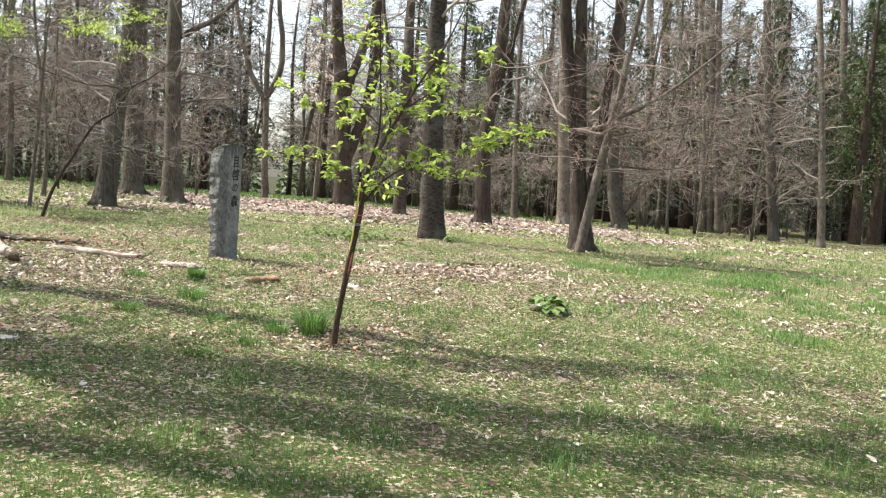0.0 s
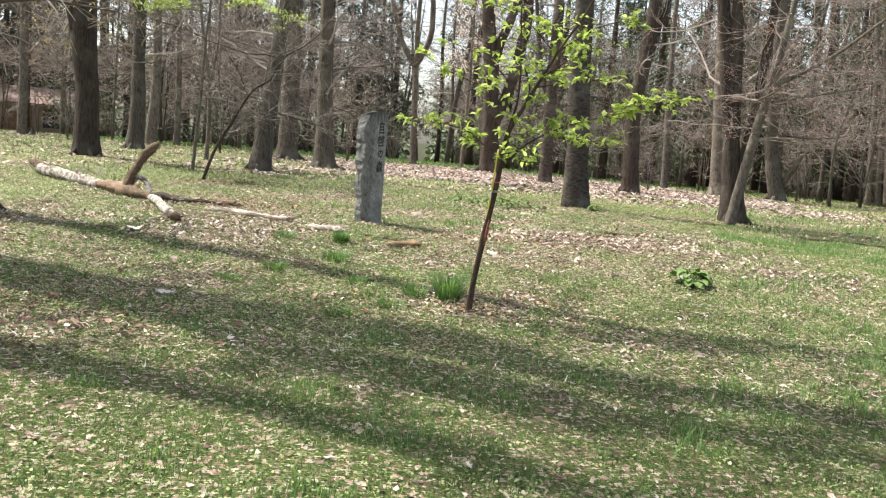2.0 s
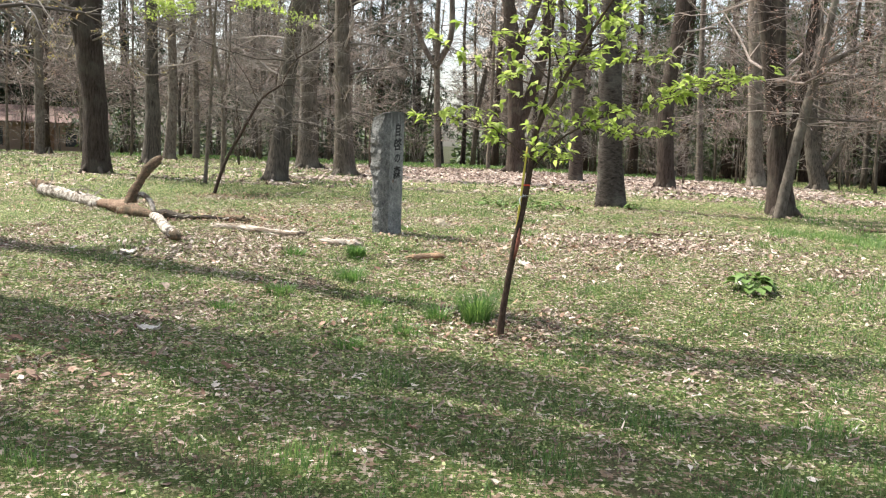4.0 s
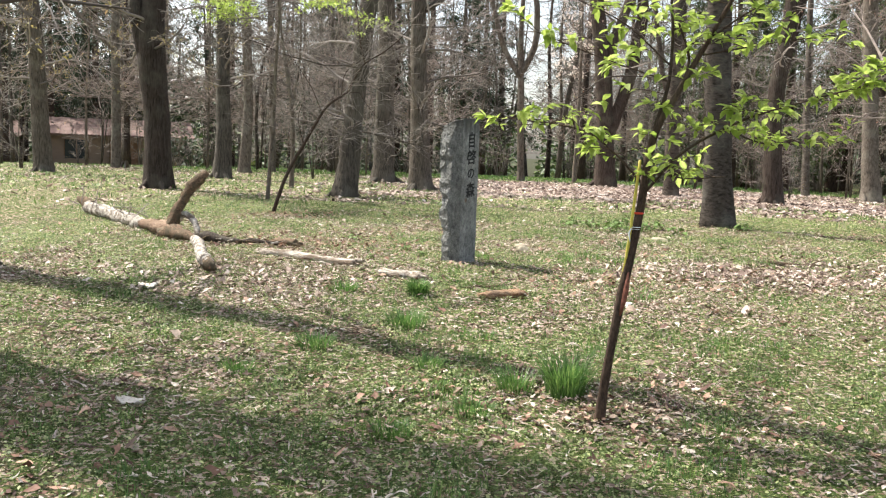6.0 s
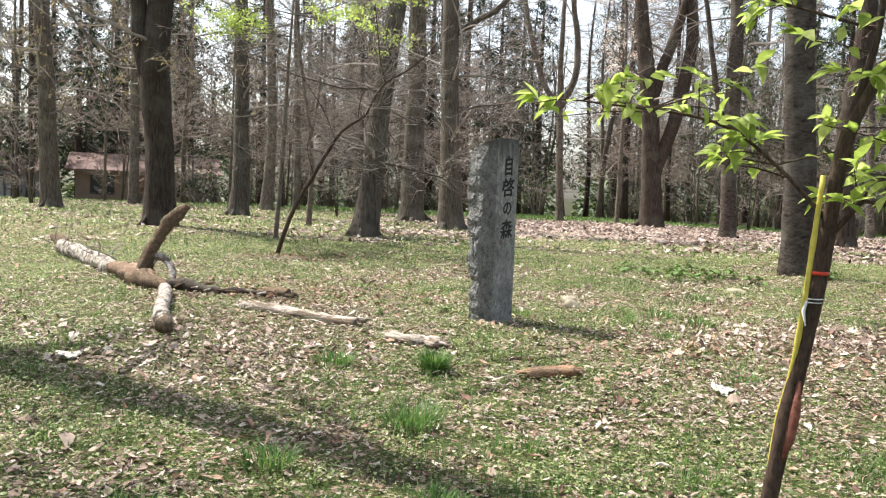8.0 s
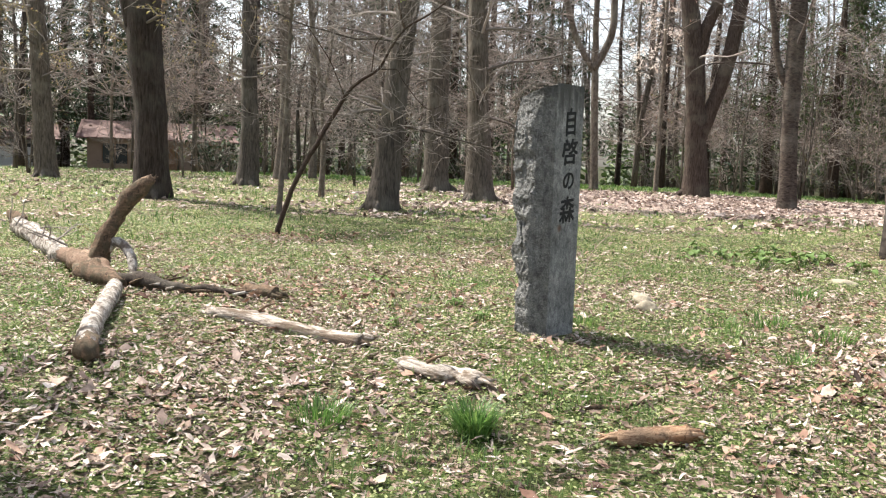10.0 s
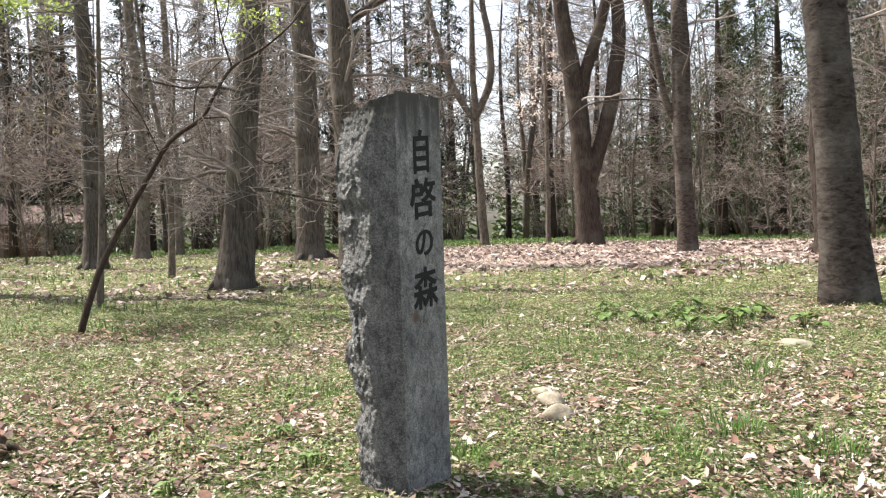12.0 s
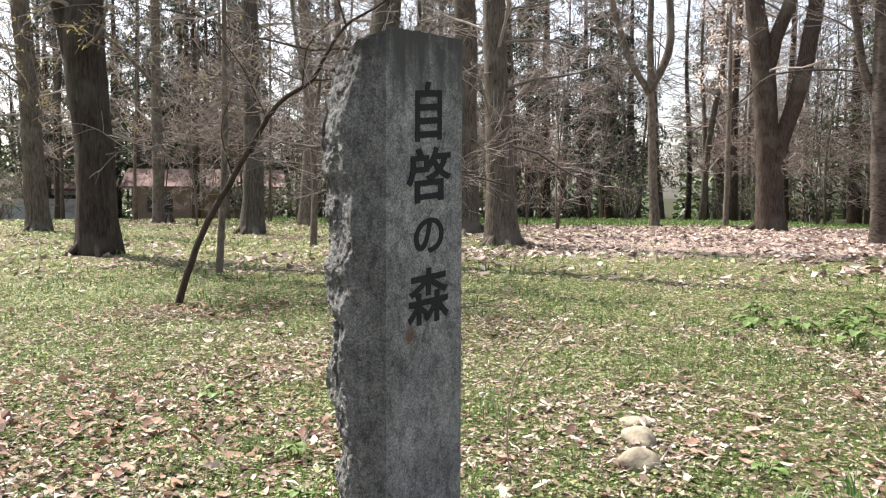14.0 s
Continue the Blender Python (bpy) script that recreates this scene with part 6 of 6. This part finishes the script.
def litter(name, label, x, y, size, rng, mat, flat=0.25):
    n = len(x)
    z = ground_z(x, y) + 0.008 + 0.02 * rng.rand(n) ** 2
    az = rng.uniform(0, 6.283, n)
    L = size * np.exp(rng.normal(-0.1, 0.35, n)).clip(0.4, 1.45)[:, None]
    w = L * rng.uniform(0.25, 0.65, n)[:, None] * 0.5
    tilt = rng.normal(0, flat, n)
    d = np.stack([np.cos(az), np.sin(az), tilt], -1)
    s = np.stack([-np.sin(az), np.cos(az), rng.normal(0, flat, n)], -1)
    up = np.array([0, 0, 1.0])
    fold = rng.uniform(-0.3, 0.9, n)[:, None]
    curl = rng.uniform(-0.1, 0.42, n)[:, None]
    c = np.stack([x, y, z], -1)
    base, tip = c - d * L * 0.5 + up * L * curl * 0.5, c + d * L * 0.5 + up * L * curl
    j = lambda: np.clip(1 + rng.normal(0, 0.25, n), 0.4, 1.6)[:, None]
    l1, r1 = c - d * L * 0.18 + s * w * j() + up * w * fold, c - d * L * 0.2 - s * w * j() + up * w * fold
    l2, r2 = c + d * L * 0.2 + s * w * 0.85 * j() + up * w * fold, c + d * L * 0.22 - s * w * 0.85 * j() + up * w * fold
    v = np.stack([base, l1, l2, tip, r2, r1], 1).reshape(-1, 3)
    v[:, 2] = np.maximum(v[:, 2], ground_z(v[:, 0], v[:, 1]) + 0.003)
    k = np.arange(n)[:, None] * 6
    me = np_mesh(name, v, np.concatenate([k + [[0, 1, 2, 3]], k + [[0, 3, 4, 5]]]), False)
    me.materials.append(mat)
    tagged(new(name, me), label, "fallen leaves", kind="stuff")


def curled(name, label, x, y, size, rng, mat, flat=0.25, slim=0.5):
    """Dry leaves with a rib, wavy uneven margins and rolled tips."""
    n = len(x)
    az = rng.uniform(0, 6.283, n)
    L = size * np.exp(rng.normal(-0.08, 0.33, n)).clip(0.45, 1.6)
    wide = L * slim * rng.uniform(0.6, 1.25, n)
    roll = rng.uniform(-0.15, 0.7, n)
    bow = rng.normal(0.15, 0.35, n)
    tilt, lean = rng.normal(0, flat, n), rng.normal(0, flat, n)
    c, s = np.cos(az), np.sin(az)
    rows = []
    for u, w in ((-0.5, 0.0), (-0.24, 0.78), (0.02, 1.0), (0.27, 0.74), (0.5, 0.0)):
        for q in ((0,) if w == 0 else (-1, 0, 1)):
            a = L * u + rng.normal(0, 0.05, n) * L
            b = 0.5 * wide * w * q * rng.uniform(0.55, 1.3, n) + 0.06 * L * rng.normal(0, 1, n)
            z = L * bow * (4 * u * u - 0.4) * 0.35 + abs(q) * wide * roll * 0.35 + rng.normal(0, 0.035, n) * L + tilt * a + lean * b
            rows.append(np.stack([x + a * c - b * s, y + a * s + b * c, z], -1))
    v = np.stack(rows, 1)
    v[:, :, 2] -= v[:, :, 2].min(1)[:, None]
    v[:, :, 2] += (ground_z(x, y) + 0.004 + 0.022 * rng.rand(n) ** 2)[:, None]
    k = np.arange(n)[:, None] * 11
    quads = [k + [[a, a + 3, a + 4, a + 1]] for a in (1, 2, 4, 5)]
    tris = [k + [f] for f in ([0, 1, 2], [0, 2, 3], [7, 10, 8], [8, 10, 9])]
    me = np_mesh(name, v.reshape(-1, 3), [np.concatenate(quads), np.concatenate(tris)])
    me.materials.append(mat)
    tagged(new(name, me), label, "fallen leaves", kind="stuff")


def drift(x, y):
    """How thick the leaves lie: swept into drifts with bare gaps between."""
    n = 0.45 * value_noise(x, y, 0.9, 31) + 0.35 * value_noise(x, y, 0.3, 32) + 0.2 * value_noise(x, y, 0.12, 33)
    return np.clip((n - 0.4) / 0.16, 0, 1) ** 1.3


rng = np.random.RandomState(77)
x, y = spread(120000, -8, 9, -12.5, 9, rng, lambda x, y: (0.16 + 0.84 * drift(x, y)) * (0.68 - 0.57 * green_cover(x, y)))
curled("fallen_leaves", "dry beige and brown fallen leaves scattered over grass", x, y, 0.052, rng, LITTER, 0.22)
x, y = spread(110000, -5.5, 6, -8, 5, rng, lambda x, y: (0.3 + 0.7 * drift(x, y)) * (0.85 - 0.7 * green_cover(x, y)))
litter("fallen_leaves", "broken bits of dry leaves among the grass", x, y, 0.028, rng, LITTER, 0.35)
x, y = spread(15000, -7, 7, -9, 6, rng, lambda x, y: (0.1 + 0.9 * drift(x + 9, y)) * (0.75 - 0.65 * green_cover(x, y)) * (0.45 + 0.55 * step(-6, -2, y)))
curled("fallen_leaves", "rusty brown fallen leaves among the pale ones", x, y, 0.062, rng, LITTER_RUSTY, 0.25)
for cx, cy, rx, ry, n in ((3.5, -0.5, 0.8, 0.45, 2500), (4.9, 0.6, 0.9, 0.4, 1500), (-2.6, -2.0, 1.3, 0.6, 1500), (0.7, -5.7, 1.0, 0.5, 430), (-3.4, 5.2, 0.5, 0.3, 260), (1.6, -1.1, 0.9, 0.5, 450), (-2.2, 1.2, 1.0, 0.7, 800), (-3.6, -7.0, 1.0, 0.8, 800), (6.0, -2.6, 0.9, 0.4, 1000), (7.4, -4.3, 0.8, 0.35, 500), (5.6, -1.2, 0.8, 0.3, 500)):
    x, y = rng.normal(cx, rx, n), rng.normal(cy, ry, n)
    ok = np.hypot(x + 0.24, y + 0.05) > 0.3
    curled("fallen_leaves", "swept patch of reddish brown fallen leaves", x[ok], y[ok], 0.062, rng, LITTER_RUSTY if n % 500 else LITTER_PALE, 0.3)
x, y = spread(52000, -5.5, 6.5, -9, 5, rng, lambda x, y: 0.35 + 0.3 * drift(x + 3, y))
curled("dry_straw", "pale dry grass stalks lying among the leaves", x, y, 0.075, rng, LITTER, 0.18, 0.09)
x, y = spread(2600, -6, 6, -9, 6, rng, lambda x, y: 0.5 - 0.4 * green_cover(x, y))
curled("fallen_leaves", "large dry curled leaves lying on top", x, y, 0.08, rng, LITTER, 0.25, 0.6)
x, y = spread(52000, -5, 18, 8, 31, rng, lambda x, y: (0.3 + 0.7 * drift(x * 0.4, y * 0.4)) * (0.95 - 0.9 * green_cover(x, y)))
litter("fallen_leaves", "thick bed of pale pinkish fallen leaves", x, y, 0.13, rng, LITTER_PALE, 0.22)
x, y = spread(16000, -26, -4, 6, 34, rng, lambda x, y: 0.75 - 0.65 * green_cover(x, y))
litter("fallen_leaves", "scattered pale fallen leaves under the trees", x, y, 0.12, rng, LITTER)
x, y = spread(20000, 8, 28, -9, 24, rng, lambda x, y: (0.2 + 0.8 * drift(x, y)) * (0.6 - 0.5 * green_cover(x, y)))
litter("fallen_leaves", "scattered pale fallen leaves on the grass", x, y, 0.12, rng, LITTER)


def blades(name, label, x, y, height, width, rng, mat):
    n = len(x)
    base = np.stack([x, y, ground_z(x, y) - 0.01], -1)
    az = rng.uniform(0, 6.283, n)
    L = (height * rng.uniform(0.4, 1.2, n) * (0.6 + 0.9 * value_noise(x, y, 0.5, 9)))[:, None]
    lean = rng.uniform(0.15, 0.9, n)[:, None]
    d = np.stack([np.cos(az), np.sin(az), np.zeros(n)], -1)
    s = np.stack([-np.sin(az), np.cos(az), np.zeros(n)], -1) * width
    up = np.array([0, 0, 1.0])
    mid = base + up * L * 0.6 + d * L * lean * 0.35
    tip = base + up * L * 0.85 + d * L * lean
    v = np.stack([base - s, base + s, mid + s * 0.8, mid - s * 0.8, tip], 1).reshape(-1, 3)
    k = np.arange(n)[:, None] * 5
    me = np_mesh(name, v, [k + [[0, 1, 2, 3]], k + [[3, 2, 4]]])
    me.materials.append(mat)
    tagged(new(name, me), label, "grass", kind="stuff")


def clump(x, y, scale=0.3, cut=0.5):
    return np.clip((0.65 * value_noise(x, y, scale, 41) + 0.35 * value_noise(x, y, scale * 0.4, 42) - cut) / 0.14, 0, 1)


x, y = spread(420000, -7.5, 9, -12.5, 6, rng, lambda x, y: (0.2 + 0.8 * clump(x, y, 0.3, 0.4)) * (0.06 + 0.94 * green_cover(x, y)) * (0.45 + 0.55 * step(-4, -8, y)))
blades("grass", "short uneven green lawn grass", x, y, 0.055, 0.0024, rng, GRASS)
x, y = spread(200000, -6, 7, -12.5, 3, rng, lambda x, y: clump(x + 40, y, 0.4, 0.6) * (0.1 + 0.9 * green_cover(x, y)))
blades("grass", "longer clumps of green grass", x, y, 0.1, 0.0026, rng, GRASS_DARK)
x, y = spread(120000, -4, 5, -6, 4, rng, lambda x, y: clump(x + 5, y + 3, 0.28, 0.54) * (0.15 + 0.85 * green_cover(x, y)))
blades("grass", "wispy tufts of light green grass round the stone", x, y, 0.075, 0.0022, rng, GRASS)
x, y = spread(40000, 8, 20, -10, 9, rng, lambda x, y: 0.15 + 0.85 * clump(x, y, 0.8, 0.48))
blades("grass", "thicker green grass beyond the lawn", x, y, 0.1, 0.006, rng, GRASS_DARK)
x, y = spread(60000, 4.5, 12, -7, 2, rng, lambda x, y: clump(x + 11, y, 0.9, 0.5))
blades("grass", "longer dark green grass at the side of the glade", x, y, 0.12, 0.0032, rng, GRASS_DARK)
x, y = spread(60000, -24, 26, 4, 36, rng, lambda x, y: green_cover(x, y) * (0.2 + 0.8 * clump(x, y, 0.8, 0.45)))
blades("grass", "thin grass under the trees", x, y, 0.11, 0.008, rng, GRASS)

x, y = spread(26000, -14, 20, 28, 46, rng, lambda x, y: 0.3 + 0.7 * clump(x, y, 1.5, 0.4))
blades("grass", "bright green strip of grass beyond the leaf bed", x, y, 0.13, 0.014, rng, GRASS_DARK)


def weeds(x, y, size, rng, label):
    """Tiny ground leaves, one bent quad each."""
    n = len(x)
    az = rng.uniform(0, 6.283, n)
    L = (size * rng.uniform(0.5, 1.3, n))[:, None]
    d = np.stack([np.cos(az), np.sin(az), rng.normal(0.1, 0.3, n)], -1)
    s = np.stack([-np.sin(az), np.cos(az), rng.normal(0, 0.35, n)], -1)
    c = np.stack([x, y, ground_z(x, y) + 0.01 + 0.03 * rng.rand(n)], -1)
    v = np.stack([c - d * L * 0.5, c + s * L * 0.33, c + d * L * 0.5 - np.array([0, 0, 1]) * L * 0.15, c - s * L * 0.33], 1).reshape(-1, 3)
    me = np_mesh("weeds", v, np.arange(n)[:, None] * 4 + np.array([[0, 1, 2, 3]]))
    me.materials.append(LEAF_WEED)
    tagged(new("weeds", me), label, "weeds", kind="stuff")


x, y = spread(620000, -7, 8, -11, 8, rng, lambda x, y: (0.3 + 0.7 * clump(x + 17, y, 0.35, 0.4)) * (0.34 + 0.66 * green_cover(x, y)) * (0.4 + 0.6 * step(-9, -5, y)))
weeds(x, y, 0.024, rng, "small yellow-green ground weeds")
x, y = spread(40000, -24, 26, 8, 36, rng, lambda x, y: green_cover(x, y) * (0.2 + 0.8 * clump(x, y, 0.8, 0.42)))
weeds(x, y, 0.1, rng, "yellow-green ground cover under the trees")
